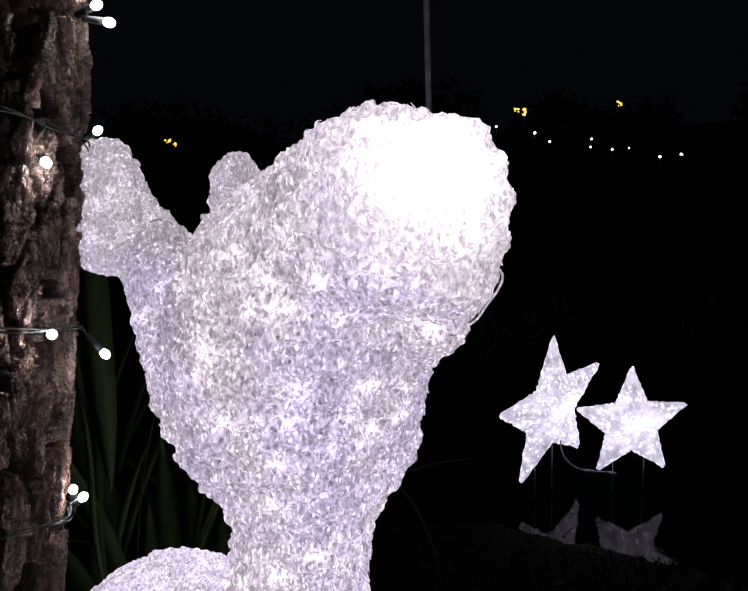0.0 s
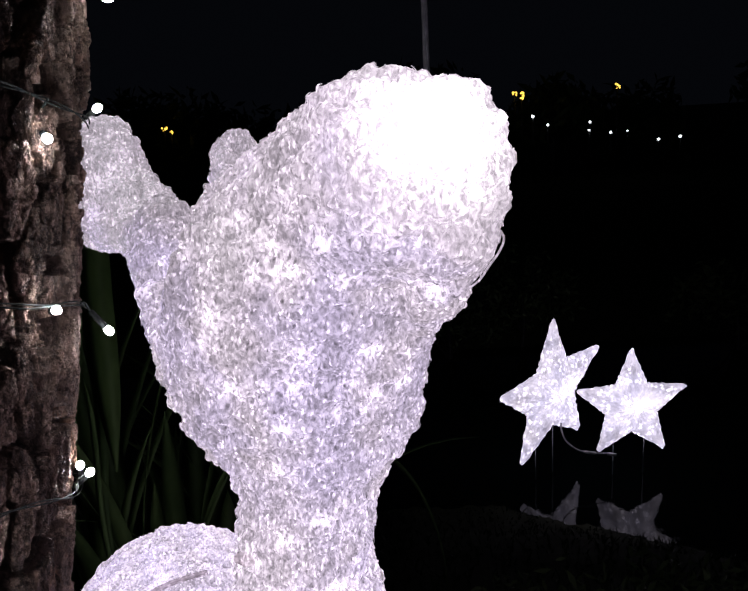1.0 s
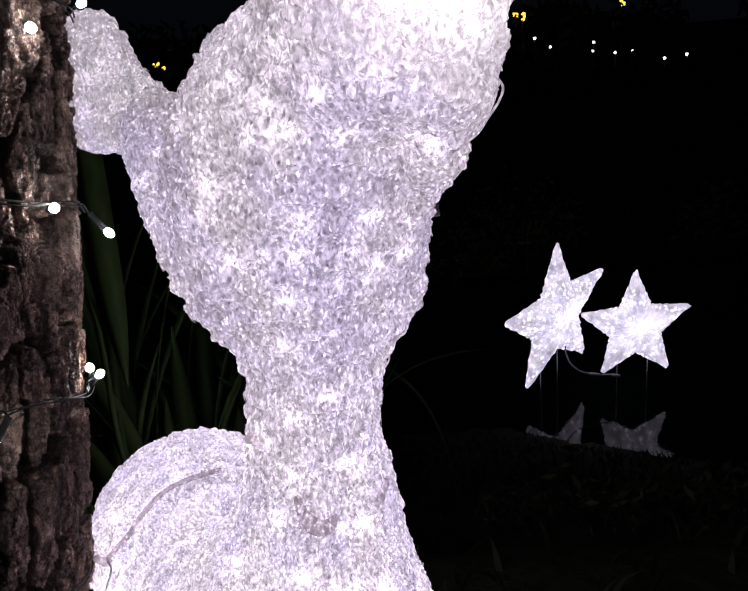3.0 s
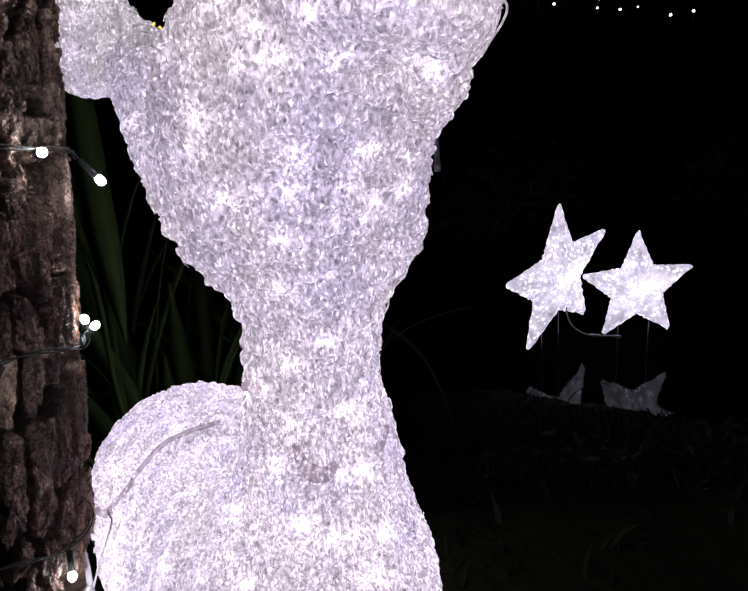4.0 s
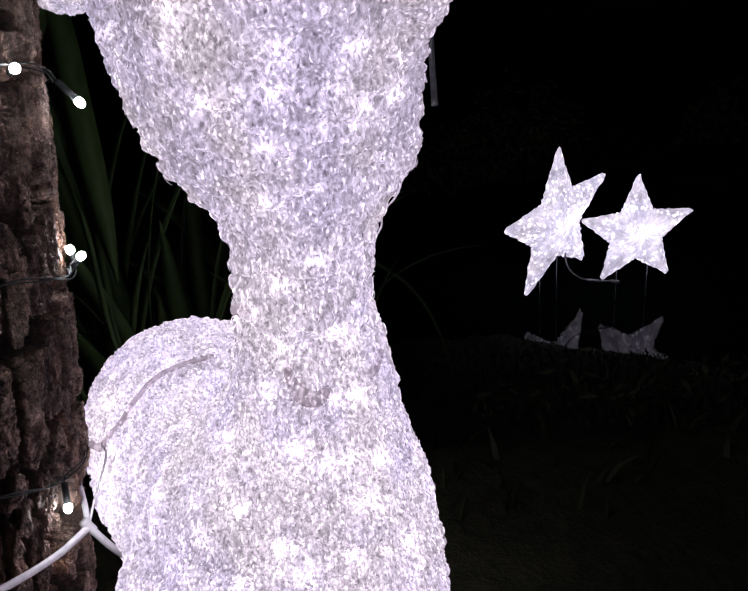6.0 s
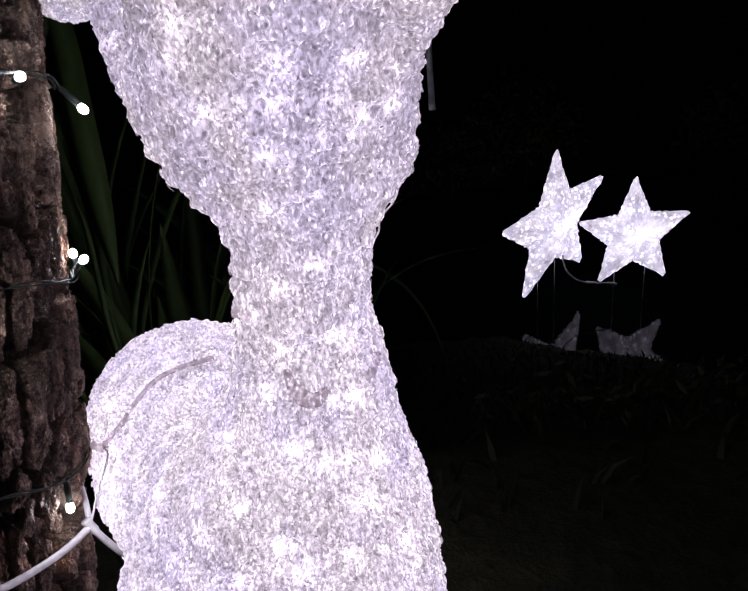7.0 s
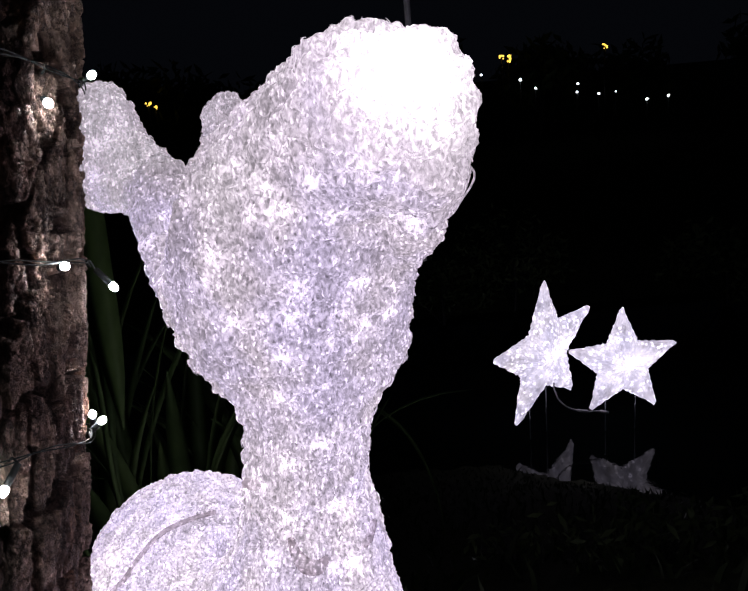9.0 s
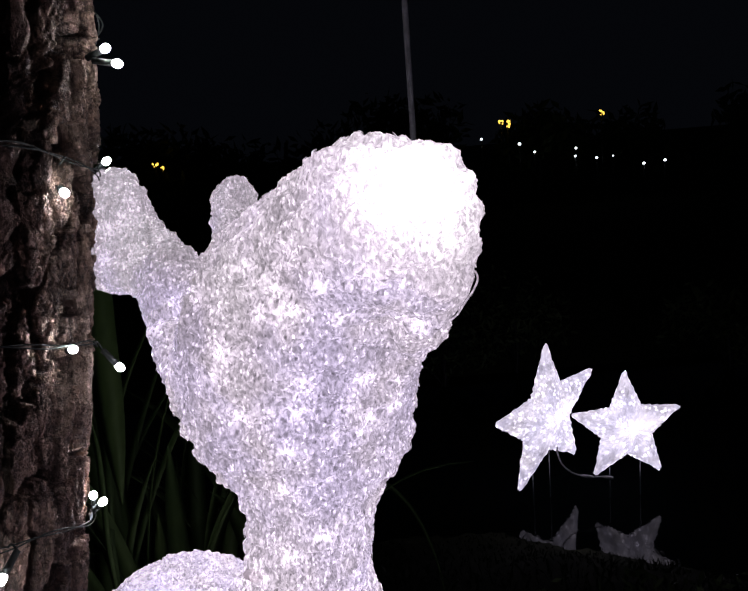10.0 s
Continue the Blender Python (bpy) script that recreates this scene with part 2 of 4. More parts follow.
def water_material():
    m = Nodes("dark_pond_water")
    v = m.mapped()
    n = m.noise(v, 16.0, 3)
    m.bump(n, 0.05, 0.02)
    return m.base(Base_Color=(0.002, 0.003, 0.003, 1), Roughness=0.012, IOR=1.33, Specular_IOR_Level=0.20)


MAT = {
    "acrylic": acrylic_material(),
    "star": star_material(),
    "bark": bark_material(),
    "reed": leaf_material("reed_leaf", (0.028, 0.054, 0.016), (0.060, 0.100, 0.030)),
    "grass": leaf_material("bank_grass_leaf", (0.008, 0.015, 0.006), (0.022, 0.032, 0.012)),
    "crown": leaf_material("tree_leaf", (0.04, 0.06, 0.025), (0.09, 0.12, 0.05)),
    "ground": ground_material(),
    "water": water_material(),
    "wire": plain("dark_green_wire", (0.004, 0.007, 0.005), 0.85),
    "white_cable": plain("white_cable_sheath", (0.50, 0.48, 0.50), 0.45),
    "tape": tape_material("clear_grey_tape", 0.55),
    "seam": tape_material("pale_seam_plastic", 0.64),
    "steel": plain("galvanised_stake", (0.30, 0.31, 0.33), 0.35, 0.9),
    "tube": plain("frosted_plastic_tube", (0.50, 0.50, 0.54), 0.25),
    "strip": plain("white_led_strip", (0.75, 0.75, 0.72), 0.4),
    "led": glow("led_white", (0.92, 0.92, 1.0), 175.0),
    "led_far": glow("led_far_white", (0.85, 0.92, 1.0), 3.0),
    "amber": glow("lamp_amber", (1.0, 0.60, 0.08), 1.7),
    "pole": plain("dark_painted_steel", (0.02, 0.02, 0.022), 0.5, 0.4),
}


# ---- mesh helpers ----
def mesh_of(name, verts, faces, mat, smooth=True):
    me = bpy.data.meshes.new(name)
    me.from_pydata([tuple(map(float, p)) for p in verts], [], faces)
    me.materials.append(mat)
    if smooth:
        me.polygons.foreach_set("use_smooth", [True] * len(me.polygons))
    me.update()
    return me


def part(name, bm, material, parent=None, label=""):
    """Links a bmesh, or a mesh, as one object under a thing or a part."""
    if isinstance(bm, bpy.types.Mesh):
        me = bm
    else:
        me = bpy.data.meshes.new(name)
        bm.to_mesh(me)
        bm.free()
        me.polygons.foreach_set("use_smooth", [True] * len(me.polygons))
    if not me.materials:
        me.materials.append(material)
    ob = new(name, me)
    if parent:
        ob.parent = parent
    return tagged(ob, label)


def pipe(name, points, radius, mat, sides=10, twist=0.0):
    """A round cable or pipe along a line of points, smoothed, as a mesh."""
    P = np.array(points, float)
    k = np.linspace(0, len(P) - 1, max(2, (len(P) - 1) * 8 + 1)) if len(P) > 2 else np.array([0.0, 1.0])
    i = np.clip(k.astype(int), 0, len(P) - 2)
    u = (k - i)[:, None]
    p0, p1, p2, p3 = P[np.maximum(i - 1, 0)], P[i], P[i + 1], P[np.minimum(i + 2, len(P) - 1)]
    C = 0.5 * (2 * p1 + (p2 - p0) * u + (2 * p0 - 5 * p1 + 4 * p2 - p3) * u**2 + (3 * p1 - p0 - 3 * p2 + p3) * u**3)
    T = np.gradient(C, axis=0)
    T /= np.linalg.norm(T, axis=1)[:, None] + 1e-9
    ref = np.array([0.0, 0.0, 1.0]) if abs(T[0][2]) < 0.9 else np.array([1.0, 0.0, 0.0])
    verts, faces = [], []
    radii = np.interp(k, range(len(P)), radius) if isinstance(radius, (list, tuple)) else np.full(len(C), radius)
    for n, (c, t) in enumerate(zip(C, T)):
        a = np.cross(t, ref)
        a /= np.linalg.norm(a) + 1e-9
        b = np.cross(t, a)
        ref = np.cross(a, t)
        for s in range(sides):
            ang = 2 * np.pi * s / sides + twist * n
            verts.append(c + radii[n] * (np.cos(ang) * a + np.sin(ang) * b))
    for n in range(len(C) - 1):
        for s in range(sides):
            a0, a1 = n * sides + s, n * sides + (s + 1) % sides
            faces.append((a0, a1, a1 + sides, a0 + sides))
    faces.append(tuple(range(sides - 1, -1, -1)))
    faces.append(tuple(range(len(verts) - sides, len(verts))))
    return mesh_of(name, verts, faces, mat)


def empty(name, at):
    ob = new(name)
    ob.location = at
    ob.empty_display_size = 0.05
    return ob


# ---- ground, pond ----
WATER = -2.83


def shore(x):
    line = np.interp(x, (-5, 0.8, 1.06, 1.3, 1.5, 1.65, 1.84, 2.2, 6), (4.95, 4.78, 4.63, 4.48, 4.40, 4.27, 4.03, 3.8, 3.6))
    return line + 0.012 * np.sin(x * 9.1) + 0.012 * np.sin(x * 23.1)


def ground_z(x, y):
    s = shore(x)
    k = np.clip((y - 0.95) / (s - 0.95), 0, 1)
    z = -0.86 - (k**0.9) * 1.985
    z = np.where(y > s, -2.83 - 0.5 * np.clip((y - s) / 1.5, 0, 1), z)
    z = np.where(y > 7.5, -3.33 + 1.1 * np.clip((y - 7.5) / 2.5, 0, 1), z)
    z = z + np.where(y > 29, 0.02 * (y - 29), 0)
    bumps = 0.012 * np.sin(x * 9 + 1.3 * y) * np.cos(y * 7.7 - x) + 0.02 * np.sin(x * 2.1) * np.sin(y * 2.9)
    return z + bumps * np.where(y < 0.9, 0.4, 1) * np.clip((s - y) / 0.6, 0.05, 1)


def axis_steps(*spans):
    out = []
    for a, b, n in spans:
        out += list(np.linspace(a, b, n, endpoint=False))
    return np.array(out + [spans[-1][1]])


def build_ground():
    xs = axis_steps((-400, -30, 10), (-30, -4, 20), (-4, 6, 200), (6, 30, 24), (30, 400, 10))
    ys = axis_steps((-400, -20, 8), (-20, -1, 14), (-1, 6.5, 150), (6.5, 40, 60), (40, 600, 10))
    X, Y = np.meshgrid(xs, ys)
    Z = ground_z(X, Y)
    verts = np.stack([X, Y, Z], -1).reshape(-1, 3)
    w = len(xs)
    faces = [(j * w + i, j * w + i + 1, (j + 1) * w + i + 1, (j + 1) * w + i) for j in range(len(ys) - 1) for i in range(w - 1)]
    tagged(part("ground", mesh_of("ground", verts, faces, MAT["ground"]), None), "dark earth bank sloping down to the pond", "ground", kind="structure")
    wx, wy = np.linspace(-60, 60, 25), np.linspace(3.2, 9.2, 25)
    X, Y = np.meshgrid(wx, wy)
    verts = np.stack([X, Y, np.full_like(X, WATER)], -1).reshape(-1, 3)
    faces = [(j * 25 + i, j * 25 + i + 1, (j + 1) * 25 + i + 1, (j + 1) * 25 + i) for j in range(24) for i in range(24)]
    tagged(part("water", mesh_of("water", verts, faces, MAT["water"]), None), "still black pond water reflecting the lit stars", "pond", kind="structure")


build_ground()


# ---- pine trunk ----
def trunk_axis(z):
    return np.array([np.interp(z, (-1.0, -0.6, -0.35, -0.05, 0.14, 2.6), (-0.535, -0.469, -0.421, -0.377, -0.354, -0.06)), 0.598 + 0.115 * np.asarray(z)])


def trunk_radius(z):
    return 0.120 - 0.006 * z + 0.03 * np.exp(-(np.asarray(z) + 0.9) / 0.1)


def cell_edges(u, w, du, dw, seed, wrap):
    """F2 - F1 of jittered cells, u running round and wrapping after wrap cells, and a random value of the cell."""
    rng = np.random.RandomState(seed)
    J = rng.rand(wrap, 400, 3)
    gu, gw = u / du, w / dw
    iu, iw = np.floor(gu).astype(int), np.floor(gw).astype(int)
    d1 = np.full(u.shape, 9.0)
    d2 = np.full(u.shape, 9.0)
    val = np.zeros(u.shape)
    for a in (-1, 0, 1):
        for b in (-1, 0, 1):
            c = J[(iu + a) % wrap, (iw + b) % 400]
            shift = 0.5 * ((iw + b) % 2)
            d = np.hypot(iu + a + 0.15 + 0.7 * c[..., 0] + 0 * shift - gu, iw + b + 0.1 + 0.8 * c[..., 1] - gw)
            closer = d < d1
            d2 = np.where(closer, d1, np.minimum(d2, d))
            val = np.where(closer, c[..., 2], val)
            d1 = np.where(closer, d, d1)
    return d2 - d1, val


def soft_noise(th, z, around, step, seed):
    """Smooth value noise on the trunk, around cells to a turn, step metres high."""
    G = np.random.RandomState(seed).rand(around, 1200)
    a, b = th / (2 * np.pi) * around, (z + 3) / step
    i, j = np.floor(a).astype(int), np.floor(b).astype(int)
    u, w = a - i, b - j
    u, w = u * u * (3 - 2 * u), w * w * (3 - 2 * w)
    i0, i1, j0, j1 = i % around, (i + 1) % around, j % 1200, (j + 1) % 1200
    return (G[i0, j0] * (1 - u) + G[i1, j0] * u) * (1 - w) + (G[i0, j1] * (1 - u) + G[i1, j1] * u) * w


def bark_spots():
    """Loose flakes: two large ones by the upper lamp, the rest scattered over the side towards the bank."""
    rng = random.Random(12)
    spots = [(-44, 0.030, 0.020, 0.040, 0.006), (-29, 0.024, 0.016, 0.046, 0.007)]
    return spots + [(rng.uniform(-85, 10), -0.60 + 0.045 * i + rng.uniform(-0.02, 0.02), rng.uniform(0.010, 0.019), rng.uniform(0.022, 0.05), rng.uniform(0.0, 0.004)) for i in range(18)]


def bark_flake(deg, z, wide, tall, curl):
    """A thin curved scale of bark lying on the trunk, its lower edge lifted."""
    rng = np.random.RandomState(int(abs(deg) * 7 + abs(z) * 900))
    rows, cols = 9, 7
    wave = rng.uniform(0, 6.28, 4)
    front, back = [], []
    for j in range(rows):
        v = j / (rows - 1) * 2 - 1
        zz = z + tall / 2 * v + 0.0015 * np.sin(3 * v + wave[0])
        half = wide / 2 * (1 - abs(v) ** 3 * 0.6) * (1 + 0.22 * np.sin(4.1 * v + wave[1]))
        mid = 0.18 * wide * np.sin(2.3 * v + wave[2])
        c, r = trunk_axis(zz), float(trunk_radius(zz))
        for i in range(cols):
            u = i / (cols - 1) * 2 - 1
            a = radians(deg) + (mid + half * u) / r
            out = 0.0015 + 0.0022 * (1 - u * u) + curl * max(0, -v) ** 2 + 0.0012 * rng.uniform(-1, 1)
            for rim, lift in ((front, out), (back, -0.008 if v > -0.5 else out - 0.003)):
                rim.append((c[0] + (r + lift) * np.cos(a), c[1] + (r + lift) * np.sin(a), zz))
    k = rows * cols
    faces = []
    for j in range(rows - 1):
        for i in range(cols - 1):
            p = j * cols + i
            q = (p, p + 1, p + cols + 1, p + cols)
            faces += [q, tuple(k + w for w in q[::-1])]
    edge = list(range(cols)) + [j * cols + cols - 1 for j in range(1, rows)] + [(rows - 1) * cols + i for i in range(cols - 2, -1, -1)] + [j * cols for j in range(rows - 2, 0, -1)]
    for p, q in zip(edge, edge[1:] + edge[:1]):
        faces.append((q, p, k + p, k + q))
    me = mesh_of("bark_flake", front + back, faces, MAT["bark"], smooth=False)
    age = me.attributes.new("flake", "FLOAT", "POINT")
    age.data.foreach_set("value", np.full(2 * k, rng.uniform(0.45, 0.85), np.float32))
    return me


def build_trunk():
    n = 640
    zs = axis_steps((-1.0, -0.72, 24), (-0.72, 0.34, 600), (0.34, 2.6, 90))
    th = np.linspace(0, 2 * np.pi, n, endpoint=False)
    TH, ZZ = np.meshgrid(th, zs)
    arc = TH * 0.12
    period = 2 * np.pi * 0.12
    wob = 0.012 * (soft_noise(TH, ZZ, 9, 0.11, 1) - 0.5) + 0.007 * (soft_noise(TH, ZZ, 60, 0.016, 2) - 0.5) + 0.004 * (soft_noise(TH, ZZ, 160, 0.006, 12) - 0.5)
    wob2 = 0.03 * (soft_noise(TH, ZZ, 30, 0.05, 3) - 0.5) + 0.014 * (soft_noise(TH, ZZ, 90, 0.012, 4) - 0.5)
    e1, v1 = cell_edges(arc + wob, ZZ + wob2 + 5, period / 25, 0.095, 3, 25)
    e2, v2 = cell_edges(arc + 1.2 * wob, ZZ + 1.2 * wob2 + 9, period / 58, 0.040, 8, 58)
    e3, v3 = cell_edges(arc - wob, ZZ - wob2 + 2, period / 120, 0.014, 5, 120)
    gap = 0.04 + 0.24 * soft_noise(TH, ZZ, 14, 0.09, 6)
    plates = np.clip((e1 - gap) / 0.045, 0, 1)
    crown_h = np.clip(e1 / 0.9, 0, 1)
    flakes = np.clip((e2 - 0.03) / 0.05, 0, 1)
    chips = np.clip((e3 - 0.04) / 0.08, 0, 1)
    h = -0.030 + plates * (0.023 + 0.004 * crown_h + 0.007 * (v1 - 0.5) + 0.0065 * (v2 - 0.5) + 0.0030 * flakes + 0.0030 * (v3 - 0.5) + 0.0010 * chips)
    h = h + 0.0022 * (soft_noise(TH, ZZ, 260, 0.004, 9) - 0.5) + 0.004 * (1 - plates) * (v3 - 0.5)
    shade = 0.45 * v1 + 0.35 * v2 + 0.2 * v3
    R = trunk_radius(ZZ) + h
    ax = trunk_axis(zs)
    X = ax[0][:, None] + R * np.cos(TH)
    Y = ax[1][:, None] + R * np.sin(TH)
    verts = np.stack([X, Y, ZZ], -1).reshape(-1, 3)
    faces = [(j * n + i, j * n + (i + 1) % n, (j + 1) * n + (i + 1) % n, (j + 1) * n + i) for j in range(len(zs) - 1) for i in range(n)]
    faces.append(tuple(range(len(verts) - n, len(verts))))
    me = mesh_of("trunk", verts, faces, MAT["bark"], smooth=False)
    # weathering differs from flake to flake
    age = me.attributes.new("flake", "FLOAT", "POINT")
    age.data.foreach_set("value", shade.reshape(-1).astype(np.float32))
    # fissure bark is darker by nature, with its shade painted in too
    inner_shade = me.attributes.new("inner_shade", "FLOAT", "POINT")
    inner_shade.data.foreach_set("value", (1 - plates * (0.80 + 0.20 * flakes)).reshape(-1).astype(np.float32))
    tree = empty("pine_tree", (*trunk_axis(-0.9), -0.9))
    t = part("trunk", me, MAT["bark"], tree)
    t.location = -Vector(tree.location)
    for deg, z, wide, tall, curl in bark_spots():
        f = part("bark_flake", bark_flake(deg, z, wide, tall, curl), MAT["bark"], tree)
        f.location = -Vector(tree.location)
    tagged(tree, "leaning pine trunk with deeply fissured brown bark", "tree")


build_trunk()


# ---- lit acrylic animal figure ----
HEAD = [(0.0322, 0.3164, -0.0195, 0.0298), (0.0075, 0.3368, -0.0292, 0.0485), (-0.0229, 0.382, -0.0544, 0.0523), (-0.0476, 0.4277, -0.1043, 0.0829), (-0.0601, 0.457, -0.1516, 0.0918), (-0.0509, 0.4575, -0.1753, 0.0792), (-0.0554, 0.45, -0.211, 0.0611), (-0.0586, 0.4481, -0.2463, 0.0486), (-0.0624, 0.4451, -0.2865, 0.0471)]
JAW = [(0.0281, 0.3156, -0.0235, 0.0346), (0.0353, 0.3251, -0.0578, 0.0237), (0.0262, 0.3744, -0.0904, 0.0236), (-0.0031, 0.4381, -0.1349, 0.0339)]
EAR_RIDGE = [(-0.1761, 0.5746, -0.0744, 0.0228), (-0.1812, 0.5413, -0.0989, 0.0159), (-0.1653, 0.5045, -0.1394, 0.0132), (-0.153, 0.4823, -0.1649, 0.0136)]
LONG_EAR = [(-0.2452, 0.6568, -0.0051, 0.0253), (-0.2325, 0.6478, -0.0474, 0.0312), (-0.1934, 0.6132, -0.0781, 0.0257), (-0.1481, 0.5576, -0.1014, 0.0266), (-0.1, 0.5, -0.13, 0.04)]
EAR_LOBE = [(-0.2293, 0.6484, -0.0446, 0.0268), (-0.2509, 0.6478, -0.0741, 0.028), (-0.2412, 0.6415, -0.0773, 0.022), (-0.1894, 0.5724, -0.0843, 0.0178)]
SHORT_EAR = [(-0.1333, 0.7266, -0.0206, 0.0202), (-0.142, 0.7263, -0.022, 0.0189), (-0.1366, 0.6901, -0.0603, 0.022), (-0.1009, 0.5997, -0.0885, 0.0294), (-0.08, 0.5, -0.12, 0.05)]
BODY = [(-0.0648, 0.4631, -0.3009, 0.0487), (-0.0657, 0.4569, -0.3403, 0.0532), (-0.067, 0.4513, -0.3756, 0.0605), (-0.0751, 0.454, -0.4184, 0.0722), (-0.0882, 0.4547, -0.4678, 0.0954), (-0.1045, 0.4538, -0.5206, 0.1227), (-0.1197, 0.4448, -0.5888, 0.1414), (-0.1319, 0.4323, -0.7001, 0.1554)]
HAUNCH = [(-0.2418, 0.6654, -0.5530, 0.1211), (-0.2508, 0.6277, -0.576, 0.1008), (-0.1991, 0.5557, -0.5829, 0.1007), (-0.1404, 0.4962, -0.5571, 0.0902)]

NOSE = [(0.0417, 0.3188, -0.0105, 0.0185), (0.0495, 0.3216, -0.0317, 0.016)]
# where the small lamps strung behind the shell glow through; only the glow is painted
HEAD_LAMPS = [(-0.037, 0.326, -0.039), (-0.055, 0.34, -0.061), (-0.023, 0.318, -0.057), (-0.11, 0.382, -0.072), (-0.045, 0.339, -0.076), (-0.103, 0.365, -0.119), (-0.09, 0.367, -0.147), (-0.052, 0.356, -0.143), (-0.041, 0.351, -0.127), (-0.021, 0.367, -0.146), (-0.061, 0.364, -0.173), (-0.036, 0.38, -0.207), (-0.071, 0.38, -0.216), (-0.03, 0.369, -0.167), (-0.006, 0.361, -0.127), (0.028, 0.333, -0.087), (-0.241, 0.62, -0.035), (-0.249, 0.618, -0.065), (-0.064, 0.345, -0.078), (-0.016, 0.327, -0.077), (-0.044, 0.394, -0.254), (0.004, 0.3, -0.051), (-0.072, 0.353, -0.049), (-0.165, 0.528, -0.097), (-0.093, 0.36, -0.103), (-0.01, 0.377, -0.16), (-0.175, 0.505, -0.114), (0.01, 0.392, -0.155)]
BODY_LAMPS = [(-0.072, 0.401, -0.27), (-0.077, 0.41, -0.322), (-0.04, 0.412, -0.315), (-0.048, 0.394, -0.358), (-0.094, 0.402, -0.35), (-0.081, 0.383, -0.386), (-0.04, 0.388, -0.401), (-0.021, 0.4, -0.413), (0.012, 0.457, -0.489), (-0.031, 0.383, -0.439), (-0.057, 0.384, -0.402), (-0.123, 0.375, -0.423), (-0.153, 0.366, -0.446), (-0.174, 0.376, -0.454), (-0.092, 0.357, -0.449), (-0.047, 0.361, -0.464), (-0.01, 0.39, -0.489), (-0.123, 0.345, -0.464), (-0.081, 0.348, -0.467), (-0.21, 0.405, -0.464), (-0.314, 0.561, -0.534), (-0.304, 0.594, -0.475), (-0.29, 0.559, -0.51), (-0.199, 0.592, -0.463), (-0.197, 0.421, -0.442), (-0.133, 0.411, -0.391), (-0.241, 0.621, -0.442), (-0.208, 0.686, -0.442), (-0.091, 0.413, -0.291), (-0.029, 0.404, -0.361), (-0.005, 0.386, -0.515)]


def sphere_rows(seg=26):
    """Unit sphere vertices and quads."""
    rows = seg // 2
    th, ph = np.linspace(0, 2 * np.pi, seg, endpoint=False), np.linspace(0.06, np.pi - 0.06, rows)
    T, P = np.meshgrid(th, ph)
    v = np.stack([np.cos(T) * np.sin(P), np.sin(T) * np.sin(P), np.cos(P)], -1).reshape(-1, 3)
    f = [(j * seg + i, (j + 1) * seg + i, (j + 1) * seg + (i + 1) % seg, j * seg + (i + 1) % seg) for j in range(rows - 1) for i in range(seg)]
    f += [tuple(range(seg)), tuple(range(rows * seg - 1, (rows - 1) * seg - 1, -1))]
    return v, f


SKIN = {}


def on_skin(p, out):
    """The place on the figure's skin nearest to p, lifted off it by out metres."""
    i = int(((SKIN["co"] - np.array(p)) ** 2).sum(1).argmin())
    return SKIN["co"][i] + SKIN["no"][i] * out


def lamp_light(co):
    """Painted glow of the lamps behind the shell, which are not built, at each point."""
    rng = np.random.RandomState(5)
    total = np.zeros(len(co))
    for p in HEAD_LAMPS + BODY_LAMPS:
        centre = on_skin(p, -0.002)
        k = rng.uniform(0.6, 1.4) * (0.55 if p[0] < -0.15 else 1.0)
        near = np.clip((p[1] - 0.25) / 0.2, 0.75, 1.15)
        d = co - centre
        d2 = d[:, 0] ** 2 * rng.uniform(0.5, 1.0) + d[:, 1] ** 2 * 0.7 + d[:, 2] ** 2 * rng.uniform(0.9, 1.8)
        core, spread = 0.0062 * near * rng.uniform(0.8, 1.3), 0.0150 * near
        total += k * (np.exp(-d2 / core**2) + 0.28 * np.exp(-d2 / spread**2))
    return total


